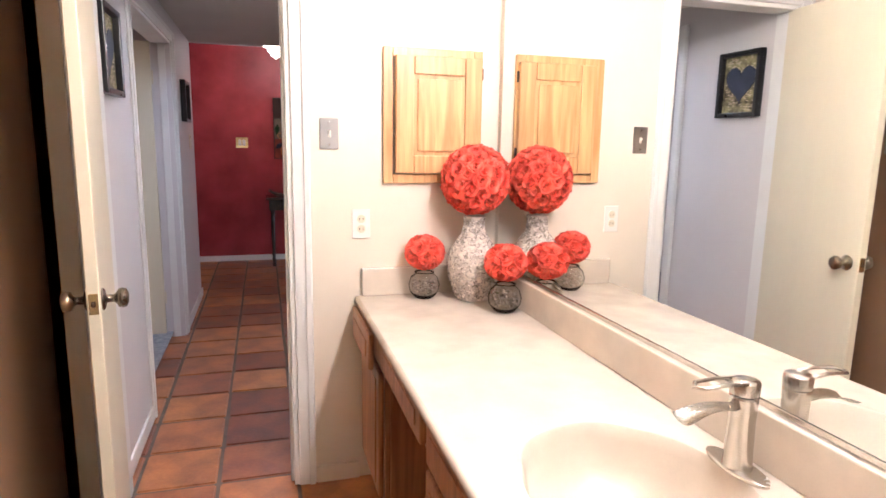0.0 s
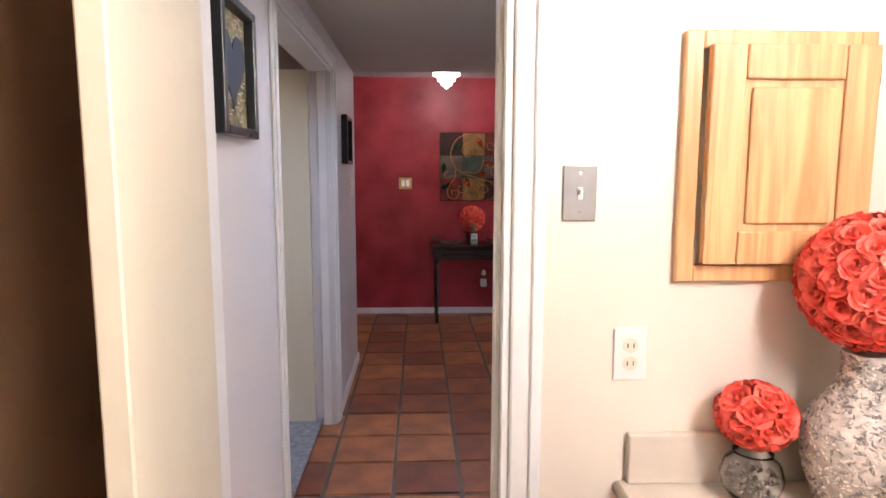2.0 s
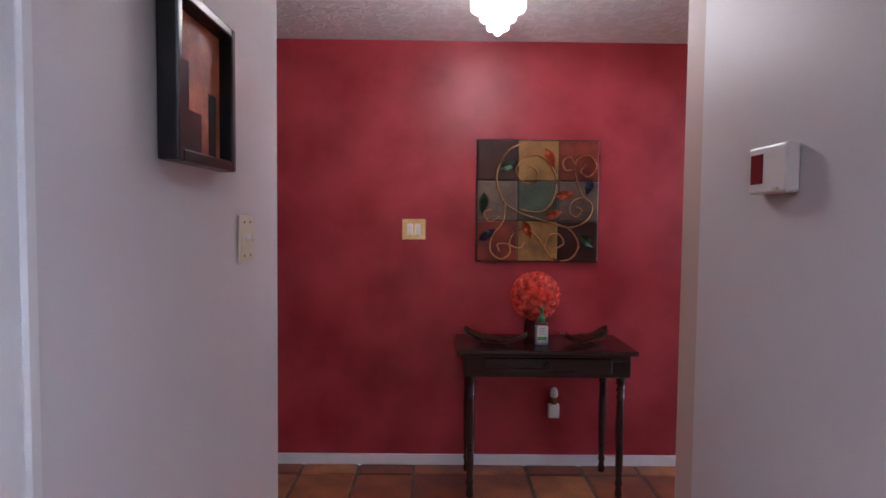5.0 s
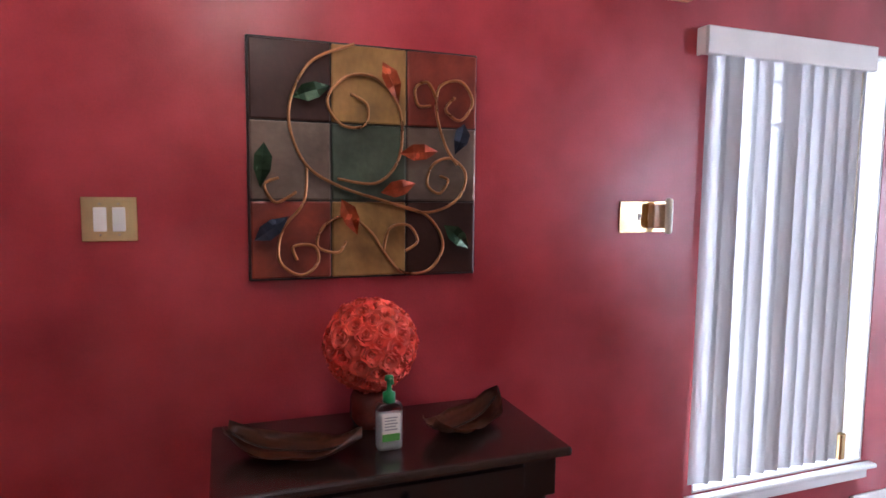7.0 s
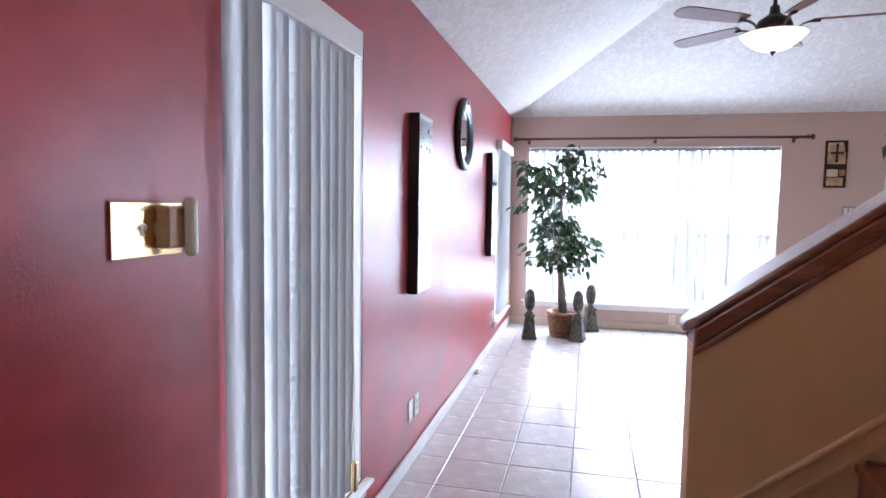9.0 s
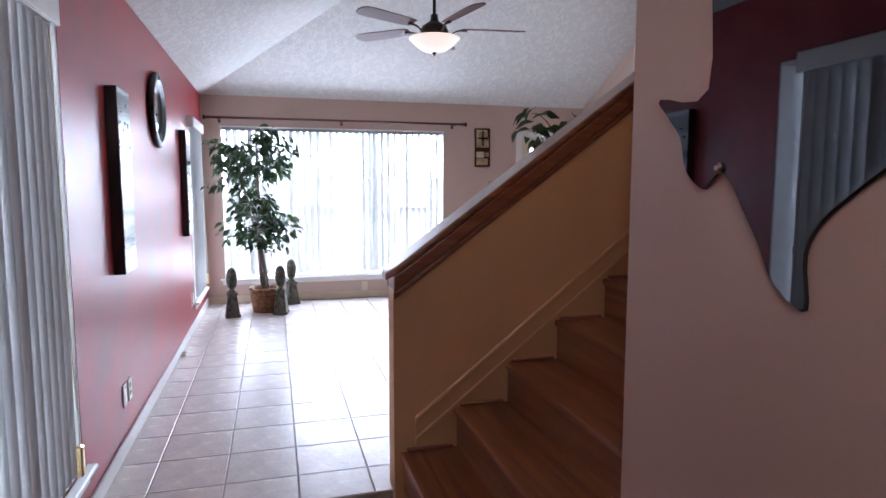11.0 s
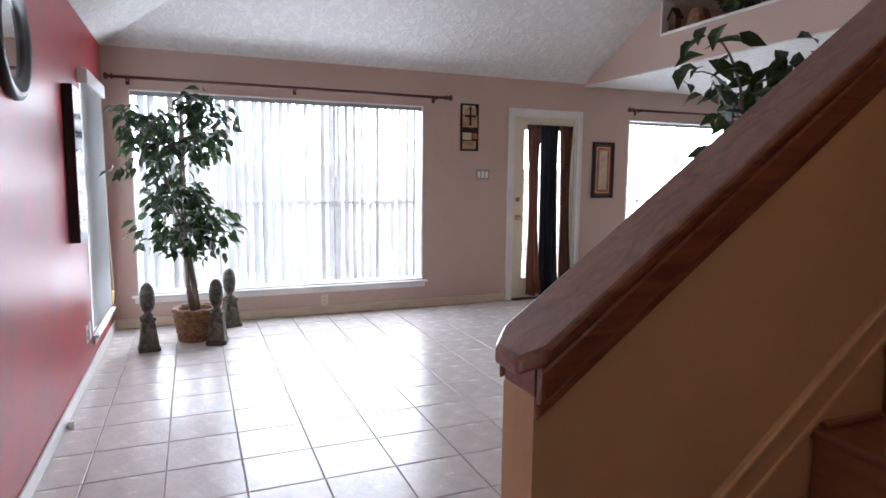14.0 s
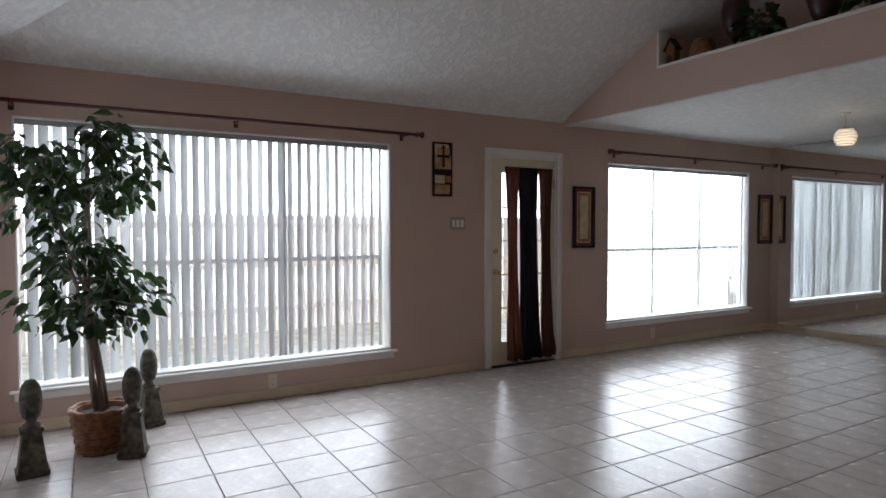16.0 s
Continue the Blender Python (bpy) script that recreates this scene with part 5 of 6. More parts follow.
part("pump", lathe([(0, 0.13), (0.017, 0.13), (0.017, 0.155), (0.007, 0.16), (0.006, 0.185), (0.012, 0.188), (0.012, 0.20), (0, 0.203)], 16), GREEN, bottle, smooth=True)
part("spout", tube([(0, 0, 0.194), (0, -0.03, 0.196), (0, -0.036, 0.188)], 0.004, 8), GREEN, bottle)


def leaf_tray(m, L, W, label):
    t = thing("leaf_tray", m, label, "tray", "leaf trays")
    bm = bmesh.new()
    n, k = 16, 8
    rows = []
    for i in range(n + 1):
        f = i / n
        half = W / 2 * (math.sin(math.pi * min(1, 0.04 + 0.96 * f)) ** 0.65 + 0.02)
        row = []
        for j in range(k + 1):
            g = 2 * j / k - 1
            z = 0.006 + 0.022 * abs(g) ** 2.4 + 0.05 * max(0, 1 - 2.6 * f) ** 2 + 0.05 * max(0, f * 2.6 - 1.6) ** 2 + 0.004 * math.sin(18 * f + 9 * abs(g))
            row.append(bm.verts.new((L * (f - 0.5), half * g + 0.006 * math.sin(15 * f), z)))
        rows.append(row)
    for p, q in zip(rows, rows[1:]):
        for j in range(k):
            bm.faces.new((p[j], q[j], q[j + 1], p[j + 1]))
    bmesh.ops.solidify(bm, geom=bm.faces, thickness=0.005)
    part("dish", bm, wood("tray_wood", (0.06, 0.018, 0.008), (0.17, 0.055, 0.025), 0, 0.35), t, smooth=True)
    part("midrib", tube([(L * (f - 0.5), 0, 0.014 + 0.05 * max(0, 1 - 2.6 * f) ** 2 + 0.05 * max(0, f * 2.6 - 1.6) ** 2) for f in [0.05 + 0.1 * i for i in range(10)]], 0.003, 5), BRONZE, t)


leaf_tray(pose(0.66, 7.70, 0.752, 0, 0, -24), 0.36, 0.17, "brown carved leaf-shaped wooden tray on the console")
leaf_tray(pose(1.16, 7.74, 0.752, 0, 0, 32), 0.34, 0.16, "reddish brown carved leaf-shaped tray on the console")

plug = thing("plug_in_freshener", pose(1.04, 7.9995, 0.30), "white plug-in air freshener in the wall outlet", "air freshener")
part("body", box((-0.033, -0.035, -0.045), (0.033, -0.0005, 0.04), 0.008, seg=2), PLASTIC, plug)
part("oil_bulb", lathe([(0.016, 0.04), (0.022, 0.05), (0.022, 0.075), (0.014, 0.082)], 14, m=Matrix.Translation((0, -0.025, 0))), plain("amber_oil", (0.55, 0.33, 0.08), 0.15, 0, 0.6), plug, smooth=True)
part("cap", lathe([(0.02, 0.082), (0.024, 0.09), (0.022, 0.12), (0.012, 0.135), (0, 0.137)], 14, m=Matrix.Translation((0, -0.025, 0))), PLASTIC, plug, smooth=True)

stop = thing("door_stop", pose(5.82, 7.955, 0.004), "small white wedge door stop by the baseboard", "door stop")
part("wedge", prism([(-0.05, 0), (0.05, 0), (0.05, 0.012), (-0.045, 0.038)], 0.03, Matrix(((1, 0, 0, 0), (0, 0, -1, 0.02), (0, 1, 0, 0), (0, 0, 0, 1)))), PLASTIC, stop)

# ---- garden door with its curtain ----
gd = thing("garden_door", Matrix(), "cream painted garden door with a tall glazed light, closed", "door")
X0, X1 = FARX + 0.02, FARX + 0.062
for pn, a, b in (("stile", (3.257, 0.015), (3.40, 2.04)), ("stile", (3.90, 0.015), (4.03, 2.04)), ("bottom_rail", (3.40, 0.015), (3.90, 0.24)), ("top_rail", (3.40, 1.90), (3.90, 2.04))):
    part(pn, box((X0, a[0], a[1]), (X1, b[0], b[1]), 0.002), CREAMDOOR, gd)
g = part("pane", box((X0 + 0.018, 3.40, 0.24), (X0 + 0.022, 3.90, 1.90)), GLASS, gd)
g.visible_shadow = False
for z in (0.57, 0.90, 1.23, 1.56):
    part("muntin", box((X0 + 0.008, 3.40, z - 0.009), (X0 + 0.017, 3.90, z + 0.009), 0.002), CREAMDOOR, gd)
for y in (3.565, 3.73):
    part("muntin", box((X0 + 0.006, y - 0.009, 0.24), (X0 + 0.0155, y + 0.009, 1.90), 0.002), CREAMDOOR, gd)
knob(gd, Matrix.Translation((X0, 3.975, 0.93)) @ pose(0, 0, 0, 0, -90), BRASS)
part("deadbolt", lathe([(0, 0), (0.028, 0), (0.026, 0.01), (0.012, 0.012), (0.01, 0.024), (0, 0.025)], 16, m=Matrix.Translation((X0, 3.975, 1.13)) @ pose(0, 0, 0, 0, -90)), BRASS, gd, smooth=True)
part("threshold", box((FARX - 0.03, 3.256, 0.002), (FARX + 0.15, 4.03, 0.013), 0.003), BRONZE, gd)
for z in (0.2, 1.75):
    part("hinge", tube([(X0 - 0.004, 3.253, z), (X0 - 0.004, 3.253, z + 0.1)], 0.007, 8), BRASS, gd)

CLOTHS = [surface("copper_sheer", (0.20, 0.085, 0.055), 0.7, vary=0.2, scale=5, fine=200, bump=0.15, stretch=(1, 1, 0.1)),
          surface("navy_sheer", (0.010, 0.012, 0.022), 0.7, vary=0.2, scale=5, fine=200, bump=0.15, stretch=(1, 1, 0.1))]
cur = thing("door_curtain", Matrix(), "brown and navy fabric curtain hanging on the garden door", "curtain")
part("tension_rod", tube([(X0 - 0.02, 3.30, 1.93), (X0 - 0.02, 3.88, 1.93)], 0.006, 8), BRONZE, cur)


def cloth(y0, y1, mat, seed):
    bm = bmesh.new()
    r = random.Random(seed)
    n, k = 48, 26
    ph = r.uniform(0, 6)
    rows = []
    for j in range(k + 1):
        f = j / k
        z = 1.955 - 1.90 * f
        row = []
        for i in range(n + 1):
            g = i / n
            pull = 0.03 * math.sin(math.pi * f) * (0.5 - g) * 2 * (1 if seed != 2 else 0.4)
            amp = 0.010 + 0.014 * f
            x = X0 - 0.026 - 0.035 * f * f - amp * math.sin(2 * math.pi * (3.2 * (y1 - y0) / 0.2) * g + ph + 0.8 * f) - 0.03 * math.exp(-((f - 0.96) / 0.05) ** 2)
            row.append(bm.verts.new((x, y0 + (y1 - y0) * g + pull + 0.006 * math.sin(5 * f + 9 * g), z + (0.012 * math.sin(7 * g + ph) if j == k else 0))))
        rows.append(row)
    for p, q in zip(rows, rows[1:]):
        for i in range(n):
            bm.faces.new((p[i], p[i + 1], q[i + 1], q[i]))
    bmesh.ops.solidify(bm, geom=bm.faces, thickness=0.002)
    part("curtain_panel", bm, mat, cur, smooth=True)


cloth(3.71, 3.875, CLOTHS[0], 1)
cloth(3.47, 3.715, CLOTHS[1], 2)
cloth(3.295, 3.475, CLOTHS[0], 3)

# ---- plant ledge ----
LZ = 2.742
house = thing("wooden_birdhouse", pose(6.80, 3.07, LZ), "small brown wooden house-shaped ornament on the ledge", "ornament")
part("body", prism([(-0.045, 0), (0.045, 0), (0.045, 0.13), (0, 0.20), (-0.045, 0.13)], 0.07, Matrix(((1, 0, 0, 0), (0, 0, -1, 0.035), (0, 1, 0, 0), (0, 0, 0, 1)))), surface("brown_craft_wood", (0.16, 0.07, 0.03), 0.7, vary=0.3, bump=0.2), house)
part("roof", softened(prism([(-0.06, 0.115), (0, 0.205), (0.06, 0.115), (0.06, 0.13), (0, 0.225), (-0.06, 0.13)], 0.09, Matrix(((1, 0, 0, 0), (0, 0, -1, 0.045), (0, 1, 0, 0), (0, 0, 0, 1)))), 0.002), BRONZE, house)
part("opening", box((-0.016, 0.0352, 0.02), (0.016, 0.0375, 0.07), 0.001), BLACK, house)
dome = thing("lidded_basket", pose(6.52, 3.05, LZ), "brown round woven basket with a domed lid on the ledge", "basket")
for k in range(9):
    z = 0.008 + 0.016 * k
    r = 0.095 * math.sqrt(max(0.05, 1 - (k / 9.5) ** 2.6))
    part("coil", tube([(r * math.cos(2 * math.pi * i / 24), r * math.sin(2 * math.pi * i / 24), z) for i in range(25)], 0.0105, 6), WICKER, dome, smooth=True)
part("top_coil", lathe([(0, 0.15), (0.04, 0.148), (0.05, 0.138), (0, 0.136)], 16), WICKER, dome)


def urn(x, h, w, label, stand):
    t = thing("dark_urn", pose(x, 3.0, LZ), label, "vase", "dark urns")
    base = 0.09 if stand else 0.0
    if stand:
        part("foot", lathe([(0, 0), (0.055, 0), (0.055, 0.008), (0.012, 0.014), (0.009, 0.06), (0.03, 0.075), (0.03, 0.09), (0, 0.09)], 16), BRONZE, t, smooth=True)
    part("body", lathe([(0, base), (w * 0.35, base), (w * 0.75, base + h * 0.25), (w, base + h * 0.55), (w * 0.9, base + h * 0.8), (w * 0.5, base + h * 0.95), (w * 0.55, base + h), (w * 0.45, base + h), (0, base + h * 0.9)], 24), surface("dark_glaze_%d" % int(x * 10), (0.045, 0.018, 0.014), 0.4, vary=0.3, bump=0.1), t, smooth=True)


urn(6.27, 0.36, 0.105, "dark brown urn on a small metal foot on the ledge", True)
urn(5.60, 0.38, 0.12, "large dark brown rounded jug on the ledge", False)
urn(3.98, 0.30, 0.11, "dark brown pot near the stair end of the ledge", False)
ivory = thing("ivory_vase", pose(5.38, 3.0, LZ), "speckled ivory vase on the ledge", "vase")
part("body", lathe([(0, 0), (0.05, 0), (0.07, 0.08), (0.06, 0.16), (0.035, 0.20), (0.045, 0.22), (0, 0.21)], 20), surface("speckled_ivory", (0.4, 0.36, 0.28), 0.5, vary=0.4, scale=30, bump=0.1), ivory, smooth=True)


def ivy(x, seed, n=60, spread=0.12):
    t = thing("ivy_plant", pose(x, 3.11, LZ), "artificial ivy with broad dark green leaves spilling over the ledge", "plant", "ivy plants")
    r = random.Random(seed)
    bm, st = bmesh.new(), bmesh.new()
    part("pot", lathe([(0, 0), (0.04, 0), (0.055, 0.07), (0.05, 0.07), (0, 0.06)], 14, m=Matrix.Translation((0, -0.07, 0))), BRONZE, t, smooth=True)
    for i in range(n):
        d = rnd_dir(r, -0.35, 0.9)
        base = Vector((0, -0.02, 0.09)) + d * spread * r.uniform(0.35, 1.0) + Vector((0, 0.05, 0))
        base.z = max(base.z, 0.03) if base.y < 0.13 else base.z
        leaf_shape(bm, base, d + Vector((0, 0.3, -0.4)), d, r.uniform(0.06, 0.10), r.uniform(0.05, 0.085))
        if i % 4 == 0:
            tube([(0, -0.07, 0.06), tuple(Vector((0, -0.04, 0.10)).lerp(base, 0.5)), tuple(base)], 0.002, 4, st)
    part("leaves", bm, LEAF, t, kind="stuff")
    part("stems", st, BARK, t, kind="stuff")


ivy(5.98, 4)
ivy(5.25, 6)

# ---- bathroom ----
CT = 0.765
van = thing("vanity_cabinet", Matrix(), "oak vanity cabinet with a pulled drawer and an open kneehole", "cabinet")
VX = 0.83
part("carcass_end", box((VX + 0.02, 2.45, 0.09), (1.37, 2.8845, CT - 0.03), 0.003), OAKDARK, van)
part("face_frame", box((VX, 2.45, 0.09), (VX + 0.0195, 2.884, CT - 0.03), 0.002), OAKDARK, van)
part("kneehole_panel", box((VX + 0.30, 1.85, FE + 0.003), (VX + 0.32, 2.449, CT - 0.03), 0.002), OAKDARK, van)
part("carcass_sink", box((VX + 0.02, 0.2, 0.09), (1.37, 1.85, 0.59), 0.003), OAKDARK, van)
part("face_frame", box((VX, 0.2, 0.09), (VX + 0.0195, 1.85, CT - 0.03), 0.002), OAKDARK, van)
part("apron_rail", box((VX, 1.851, 0.60), (VX + 0.0195, 2.449, CT - 0.03), 0.002), OAKDARK, van)
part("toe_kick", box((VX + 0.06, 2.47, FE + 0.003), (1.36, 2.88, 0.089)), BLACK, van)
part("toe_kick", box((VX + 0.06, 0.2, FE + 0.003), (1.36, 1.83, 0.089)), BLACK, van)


def front(name, y0, y1, z0, z1, out=0.0):
    f = part(name, box((VX - 0.02 - out, y0, z0), (VX - 0.001 - out, y1, z1), 0.006, seg=2), OAKDARK, van)
    part("raised_panel", box((VX - 0.025 - out, y0 + 0.045, z0 + 0.035), (VX - 0.0205 - out, y1 - 0.045, z1 - 0.035), 0.004), OAKDARK, f)
    return f


front("drawer", 2.47, 2.86, 0.60, 0.73, 0.035)
front("cupboard_door", 2.47, 2.86, 0.11, 0.585)
front("drawer", 1.88, 2.42, 0.615, 0.73)
front("false_drawer", 1.2, 1.82, 0.60, 0.73)
front("cupboard_door", 1.53, 1.82, 0.11, 0.585)
front("cupboard_door", 1.2, 1.51, 0.11, 0.585)

# countertop with a sunk scalloped basin
SC, RX, RY = Vector((1.095, 1.36, 0)), 0.205, 0.255
top_ = thing("vanity_countertop", Matrix(), "cream cultured marble countertop with a moulded shell basin", "countertop")
N = 64


def rim(k, f, z):
    a = 2 * math.pi * k / N
    lobes = 1 + 0.035 * abs(math.sin(3.5 * a)) * (1 if math.sin(a) > -0.2 else 0.3)
    return Vector((SC.x + RX * f * lobes * math.cos(a), SC.y + RY * f * lobes * math.sin(a), z))


bm = bmesh.new()
rings = [[bm.verts.new(rim(k, f, z)) for k in range(N)] for f, z in ((1.0, CT), (0.985, CT - 0.004), (0.955, CT - 0.030), (0.90, CT - 0.085), (0.78, CT - 0.128), (0.45, CT - 0.147), (0.1, CT - 0.150))]
for p, q in zip(rings, rings[1:]):
    for k in range(N):
        bm.faces.new((p[k], p[(k + 1) % N], q[(k + 1) % N], q[k]))
bm.faces.new(rings[-1])
part("basin", bm, COUNTER, top_, smooth=True)
bm = bmesh.new()
inner = [bm.verts.new(rim(k, 1.0, CT)) for k in range(N)]
cx0, cx1, cy0, cy1 = 0.80, 1.384, 0.0, 2.882
outer = []
for k in range(N):
    a = 2 * math.pi * k / N
    d = Vector((math.cos(a), math.sin(a)))
    t = min(((cx1 - SC.x) / d.x if d.x > 1e-6 else 9e9), ((cx0 - SC.x) / d.x if d.x < -1e-6 else 9e9), (0.45 / d.y if d.y > 1e-6 else 9e9), (-0.45 / d.y if d.y < -1e-6 else 9e9))
    outer.append(bm.verts.new((SC.x + d.x * t, SC.y + d.y * t, CT)))
for k in range(N):
    bm.faces.new((inner[k], outer[k], outer[(k + 1) % N], inner[(k + 1) % N]))
corner = {}
for sx, x in ((0, cx0), (1, cx1)):
    for sy, y in ((0, SC.y - 0.45), (1, SC.y + 0.45)):
        c = bm.verts.new((x, y, CT))
        near = sorted(outer, key=lambda v: (v.co - c.co).length)[:2]
        bm.faces.new((c, near[0], near[1]))
for f in bm.faces:
    if f.normal.z < 0:
        f.normal_flip()
part("sink_deck", bm, COUNTER, top_)
part("slab", box((cx0, SC.y + 0.45, CT - 0.028), (cx1, cy1, CT), 0.0), COUNTER, top_)
part("slab", box((cx0, cy0, CT - 0.028), (cx1, SC.y - 0.45, CT), 0.0), COUNTER, top_)
part("front_lip", tube([(cx0, cy0, CT - 0.014), (cx0, cy1, CT - 0.014)], 0.014, 12), COUNTER, top_, smooth=True)
part("backsplash", box((1.364, cy0, CT + 0.0005), (1.3885, cy1, 0.880), 0.004, seg=2), COUNTER, top_)
part("side_splash", box((0.815, 2.862, CT + 0.0005), (1.3635, 2.8845, 0.880), 0.004, seg=2), COUNTER, top_)
part("drain", lathe([(0, 0), (0.022, 0), (0.024, 0.003), (0.016, 0.005), (0, 0.004)], 20, m=Matrix.Translation((SC.x, SC.y, CT - 0.150))), NICKEL, top_, smooth=True)

bmir = thing("bathroom_mirror", pose(1.3885, 1.4, 1.45), "large frameless wall mirror above the vanity", "mirror")
part("mirror_glass", box((-0.007, -1.4, -0.555), (-0.001, 1.43, 0.62), 0.001), MIRROR, bmir)
part("bottom_channel", box((-0.011, -1.4, -0.568), (-0.0005, 1.43, -0.5555), 0.001), NICKEL, bmir, "thin metal channel")

med = thing("medicine_cabinet", pose(1.105, 2.8845, 1.485), "honey oak medicine cabinet with a raised panel door", "cabinet")
for a, b in (((-0.203, -0.262), (-0.165, 0.262)), ((0.165, -0.262), (0.203, 0.262)), ((-0.165, -0.262), (0.165, -0.225)), ((-0.165, 0.225), (0.165, 0.262))):
    part("frame_stile", box((a[0], -0.02, a[1]), (b[0], -0.0005, b[1]), 0.003), OAK, med)
dr = part("door", box((-0.158, -0.034, -0.222), (0.196, -0.0205, 0.232), 0.004), OAK, med)
for a, b in (((-0.158, -0.222), (-0.085, 0.232)), ((0.123, -0.222), (0.196, 0.232)), ((-0.085, -0.222), (0.123, -0.150)), ((-0.085, 0.160), (0.123, 0.232))):
    part("door_rail", box((a[0] + 0.001, -0.044, a[1] + 0.001), (b[0] - 0.001, -0.0345, b[1] - 0.001), 0.004, seg=2), OAK, dr)
part("raised_panel", box((-0.07, -0.043, -0.135), (0.108, -0.0345, 0.145), 0.008, seg=2), OAK, dr)
for z in (-0.16, 0.15):
    part("hinge", box((0.196, -0.036, z), (0.202, -0.0205, z + 0.045), 0.002), BRONZE, med)

fau = thing("basin_faucet", pose(1.318, 1.365, CT) @ Matrix.Scale(1.02, 4), "brushed nickel waterfall faucet with a loop lever", "faucet")
part("deck_plate", softened(prism([(0.03 * math.cos(a), 0.078 * math.sin(a)) for a in [2 * math.pi * i / 28 for i in range(28)]], 0.008), 0.002), NICKEL, fau, smooth=True)
part("column", lathe([(0.028, 0.008), (0.026, 0.02), (0.0245, 0.10), (0.026, 0.145), (0.0265, 0.15), (0.0, 0.15)], 24), NICKEL, fau, smooth=True)
bm = bmesh.new()
rows = []
for i in range(10):
    f = i / 9
    x, z, w = -0.01 - 0.125 * f, 0.118 + 0.012 * math.sin(2.2 * f) - 0.020 * f * f, 0.016 + 0.012 * f
    rows.append([bm.verts.new((x, w * g, z + 0.010 * g * g + 0.0)) for g in (-1, -0.6, -0.2, 0.2, 0.6, 1)])
for p, q in zip(rows, rows[1:]):
    for i in range(5):
        bm.faces.new((p[i], q[i], q[i + 1], p[i + 1]))
bmesh.ops.solidify(bm, geom=bm.faces, thickness=0.005)
part("spout", bm, NICKEL, fau, "open trough spout", True)
part("handle_cap", lathe([(0.0265, 0.153), (0.027, 0.175), (0.024, 0.18), (0, 0.181)], 24), NICKEL, fau, smooth=True)
lv = [(-0.0, 0.018, 0.176), (-0.05, 0.017, 0.181), (-0.10, 0.016, 0.178), (-0.113, 0.0, 0.176), (-0.10, -0.016, 0.178), (-0.05, -0.017, 0.181), (0.0, -0.018, 0.176)]
part("lever", tube(lv, 0.005, 8, None, 0.7), NICKEL, fau, smooth=True)

# shell vase and two glass bowls with rose balls
vase = thing("shell_vase", pose(1.245, 2.742, CT + 0.001), "tall vase covered in small shell chips with a red rose ball", "vase")
prof = [(0, 0), (0.062, 0), (0.072, 0.02), (0.098, 0.09), (0.106, 0.15), (0.098, 0.19), (0.072, 0.23), (0.046, 0.265), (0.038, 0.31), (0.044, 0.335), (0.036, 0.335), (0, 0.30)]
part("body", lathe(prof, 32), surface("pale_grout_body", (0.62, 0.54, 0.46), 0.6, vary=0.2, scale=40, bump=0.4), vase, smooth=True)
r = random.Random(11)
bm = bmesh.new()
for i in range(2300):
    z = r.uniform(0.005, 0.33)
    for (r0, z0), (r1, z1) in zip(prof[1:10], prof[2:10]):
        if z0 <= z <= z1 and z1 > z0:
            rad = r0 + (r1 - r0) * (z - z0) / (z1 - z0)
    a = r.uniform(0, 2 * math.pi)
    d = Vector((math.cos(a), math.sin(a), 0))
    c = d * (rad + 0.0005) + Vector((0, 0, z))
    tn = Vector((-d.y, d.x, 0))
    ang = r.uniform(0, 3.14)
    u = tn * math.cos(ang) + Vector((0, 0, 1)) * math.sin(ang)
    w = d.cross(u)
    L, W = r.uniform(0.004, 0.008), r.uniform(0.002, 0.004)
    q = [bm.verts.new(c + u * L * sx + w * W * sy) for sx, sy in ((-1, -0.4), (0, -1), (1, -0.3), (1, 0.4), (0, 1), (-1, 0.5))]
    tip = bm.verts.new(c + d * 0.0035)
    for k in range(6):
        bm.faces.new((q[k], q[(k + 1) % 6], tip))
part("shell_crust", bm, SHELLS, vase, "brown and white shell chips", kind="stuff")
blooms(vase, random.Random(1), 0.140, 104, (0, 0, 0.478), 0.034)


def bowl_of_shells(m, label, seed):
    t = thing("glass_bowl", m @ Matrix.Diagonal((1.15, 1.15, 1.0, 1)), label, "vase", "glass bowls")
    part("glass", lathe([(0, 0.0), (0.03, 0.0), (0.036, 0.005), (0.052, 0.03), (0.056, 0.055), (0.048, 0.085), (0.033, 0.10), (0.035, 0.108), (0.0325, 0.108), (0.030, 0.10), (0.045, 0.084), (0.0525, 0.055), (0.049, 0.031), (0.034, 0.008), (0, 0.006)], 24), GLASS, t, smooth=True)
    r = random.Random(seed)
    bm = bmesh.new()
    for i in range(130):
        d = rnd_dir(r, -0.85, 0.55)
        c = Vector((0, 0, 0.05)) + Vector((d.x * 0.043, d.y * 0.043, d.z * 0.042)) * r.uniform(0.75, 1.0)
        s = r.uniform(0.004, 0.009)
        bmesh.ops.create_icosphere(bm, subdivisions=1, radius=1.0, matrix=Matrix.Translation(c) @ pose(0, 0, 0, r.uniform(0, 180), r.uniform(0, 180), 0) @ Matrix.Diagonal((s, s * 0.6, s * 0.45, 1)))
    part("shells", bm, SHELLS, t, "mixed brown and white shells", kind="stuff")
    blooms(t, random.Random(seed), 0.072, 28, (0, 0, 0.186), 0.033)
    return t


bowl_of_shells(pose(1.055, 2.792, CT + 0.001), "glass bowl of shells with a red rose ball by the wall", 3)
bowl_of_shells(pose(1.297, 2.525, CT + 0.001), "glass bowl of shells with a red rose ball by the mirror", 7)

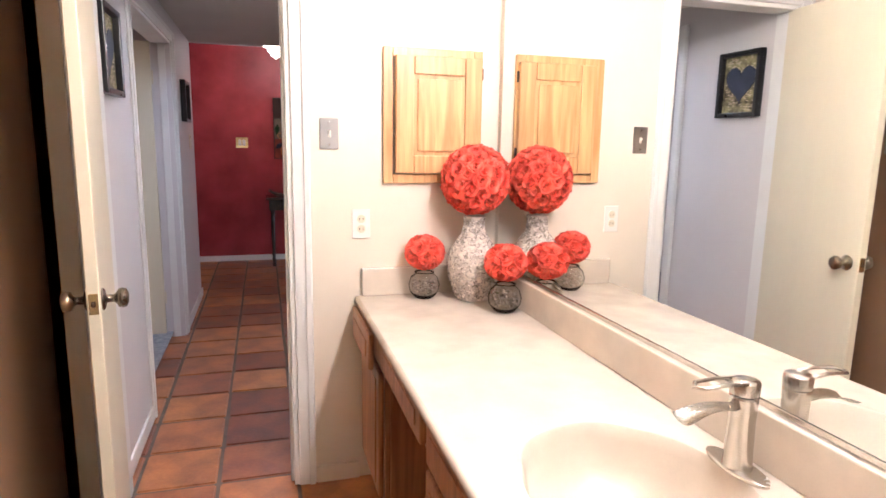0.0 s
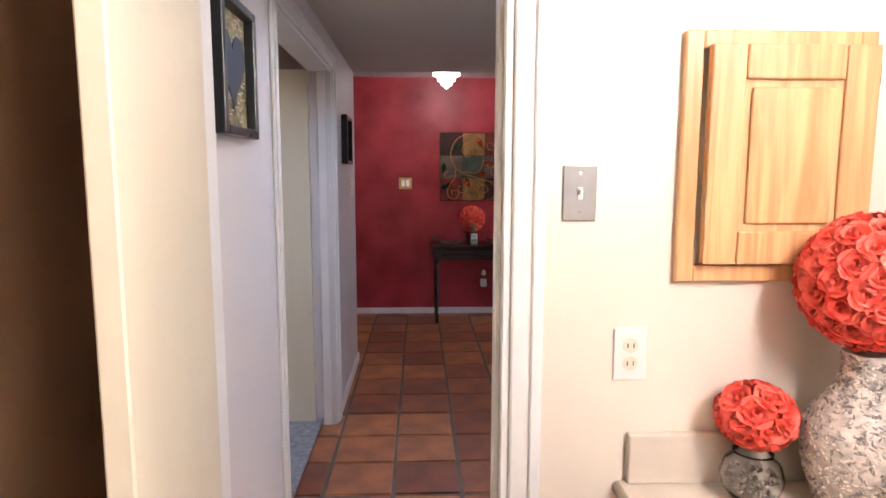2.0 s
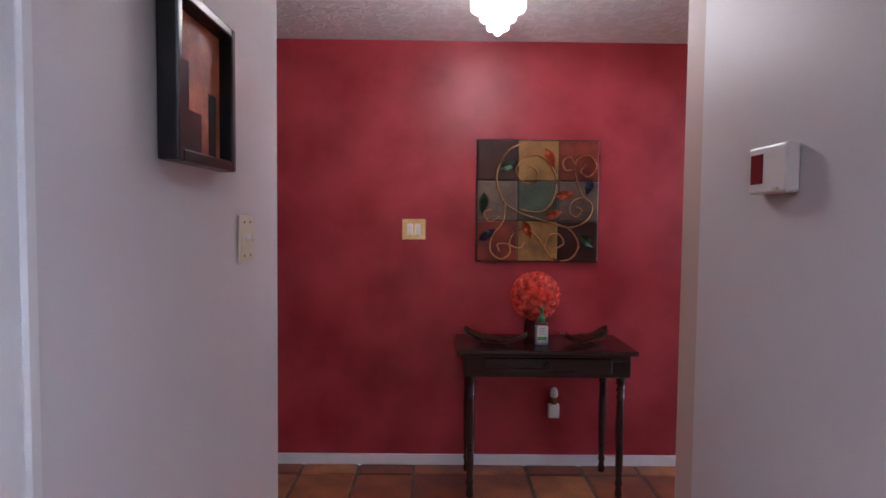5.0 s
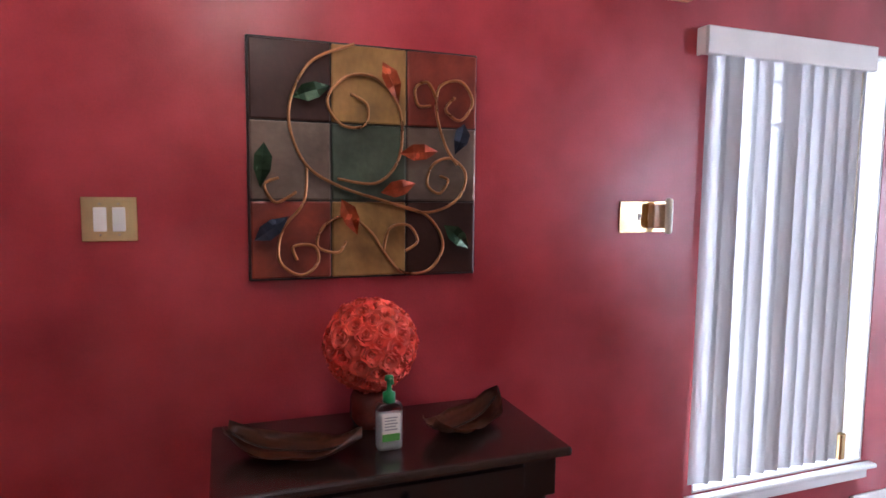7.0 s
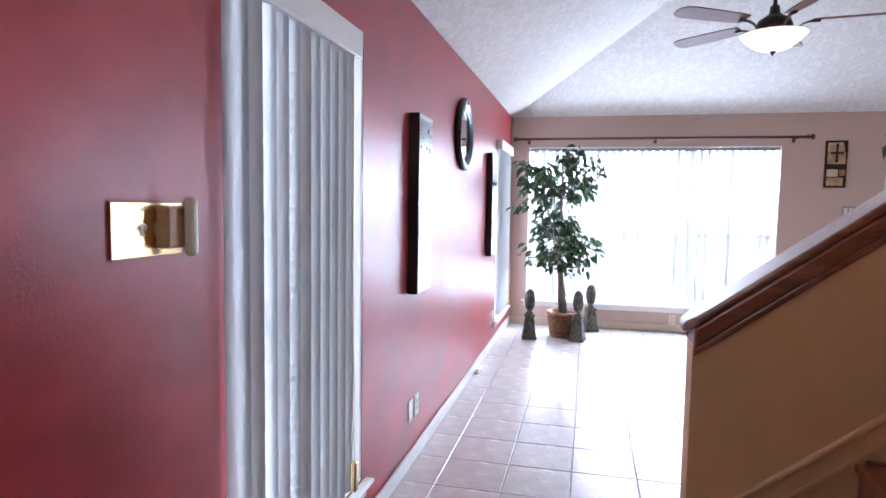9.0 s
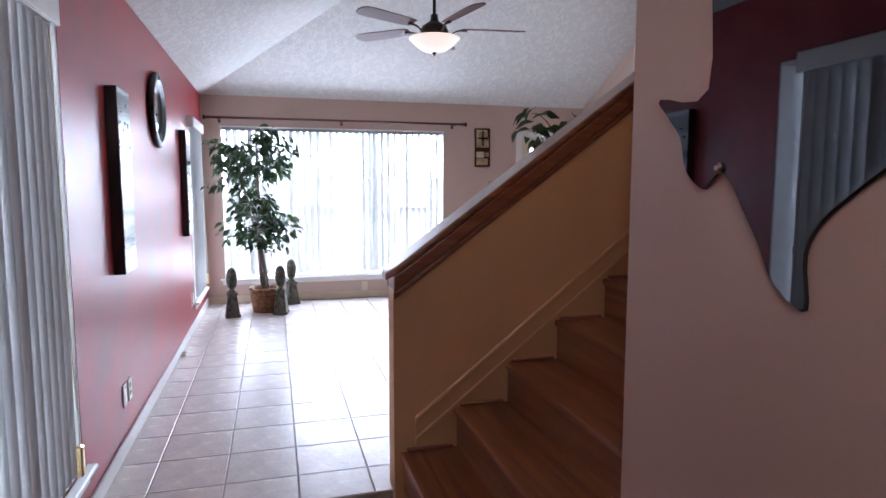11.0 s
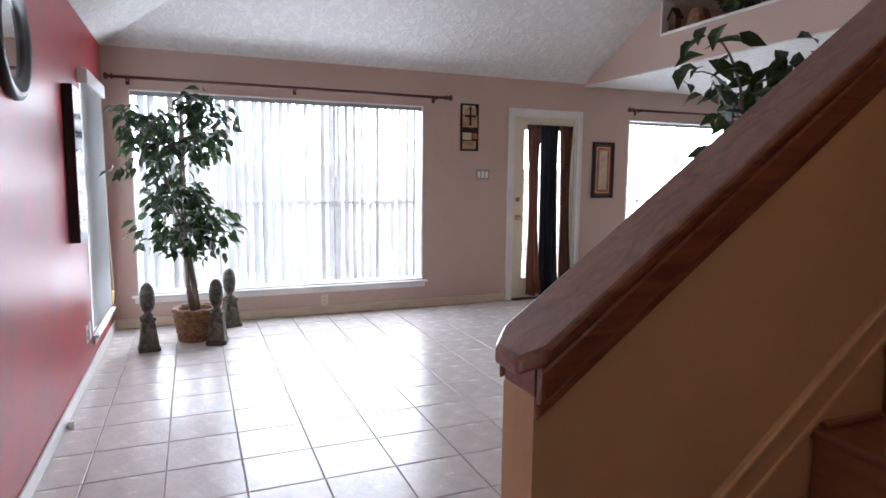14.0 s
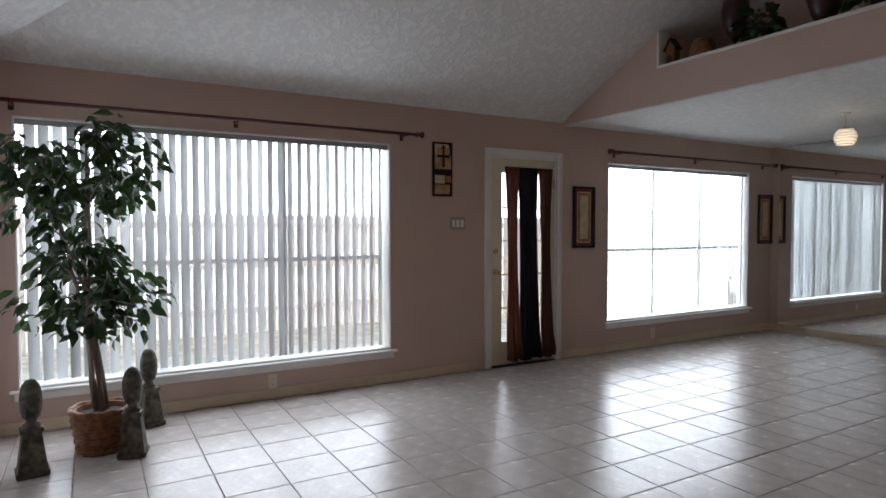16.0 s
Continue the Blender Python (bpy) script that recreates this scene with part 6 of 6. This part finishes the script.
# ---- floor tiles ----
carpet = slab("carpet_side_room", (-3.2, 3.0, -0.007), (-0.22, 6.21, 0.004), CARPET, "carpet")
floor_e = bpy.data.objects["floor_entry"]
floor_l = bpy.data.objects["floor_living"]
bm = box((-0.5, -0.5, -0.011), (0.5, 0.5, 0.0))
bmesh.ops.scale(bm, vec=(0.309, 0.309, 1), verts=bm.verts)
bmesh.ops.bevel(bm, geom=[e for e in bm.edges if all(v.co.z > -0.001 for v in e.verts)] + [e for e in bm.edges if abs(e.verts[0].co.z - e.verts[1].co.z) > 0.005], offset=0.006, segments=2, affect='EDGES')
first = part("tile", bm, TERRA, floor_e)
r = random.Random(21)
placed = False
P = 0.325
for i in range(-12, 10):
    for j in range(-18, 2):
        x, y = 0.225 + P * (i + 0.5), 7.53 + P * (j + 0.5)
        x0, x1, y0, y1 = x - P / 2, x + P / 2, y - P / 2, y + P / 2
        hall = x1 > -0.16 and x0 < 1.1 and 2.9 < y < 6.4
        entry = -2.4 < x and y > 6.25 and y0 < 8.0
        bath = -0.3 < x < 0.95 and 1.6 < y < 2.95
        if not (hall or entry or bath) or x0 > 3.15:
            continue
        w = 1.0 if x1 < 3.16 else (3.155 - x0) / P
        m = Matrix.Translation((x0 + P * w / 2 + r.uniform(-.003, .003), y + r.uniform(-.003, .003), FE + r.uniform(-0.0015, 0.0))) @ pose(0, 0, 0, r.uniform(-.2, .2), r.uniform(-.2, .2), r.choice((0, 90, 180, 270)) + r.uniform(-.5, .5) if w == 1 else 0) @ Matrix.Diagonal((w, 1, 1, 1))
        if not placed:
            first.matrix_basis, placed = m, True
        else:
            again(first, m)

bm = box((-0.1648, -0.1648, -0.009), (0.1648, 0.1648, 0.0))
bmesh.ops.bevel(bm, geom=[e for e in bm.edges if all(v.co.z > -0.001 for v in e.verts)], offset=0.0025, segments=1, affect='EDGES')
rest = bmesh.new()
ft = part("tile", bm, TILE, floor_l)
placed = False
Q = 0.3345
for i in range(-2, 14):
    for j in range(-25, 3):
        x0, y0 = 3.755 + Q * i, 7.475 + Q * (j - 1)
        if x0 + Q < 3.17 or x0 > FARX or y0 + Q < -0.55 or y0 > 7.99:
            continue
        a0, a1 = max(x0, 3.162), min(x0 + Q, FARX + 0.01)
        m = Matrix.Translation(((a0 + a1) / 2, y0 + Q / 2, r.uniform(-0.0006, 0))) @ pose(0, 0, 0, r.uniform(-.05, .05), r.uniform(-.05, .05)) @ Matrix.Diagonal(((a1 - a0) / Q, 1, 1, 1))
        if y0 < 1.6:
            n0 = len(rest.verts)
            box((-0.1648, -0.1648, -0.009), (0.1648, 0.1648, 0.0), 0, rest)
            bmesh.ops.transform(rest, matrix=m, verts=rest.verts[n0:])
        elif not placed:
            ft.matrix_basis, placed = m, True
        else:
            again(ft, m)
part("far_tiles", rest, TILE, floor_l, kind="stuff")
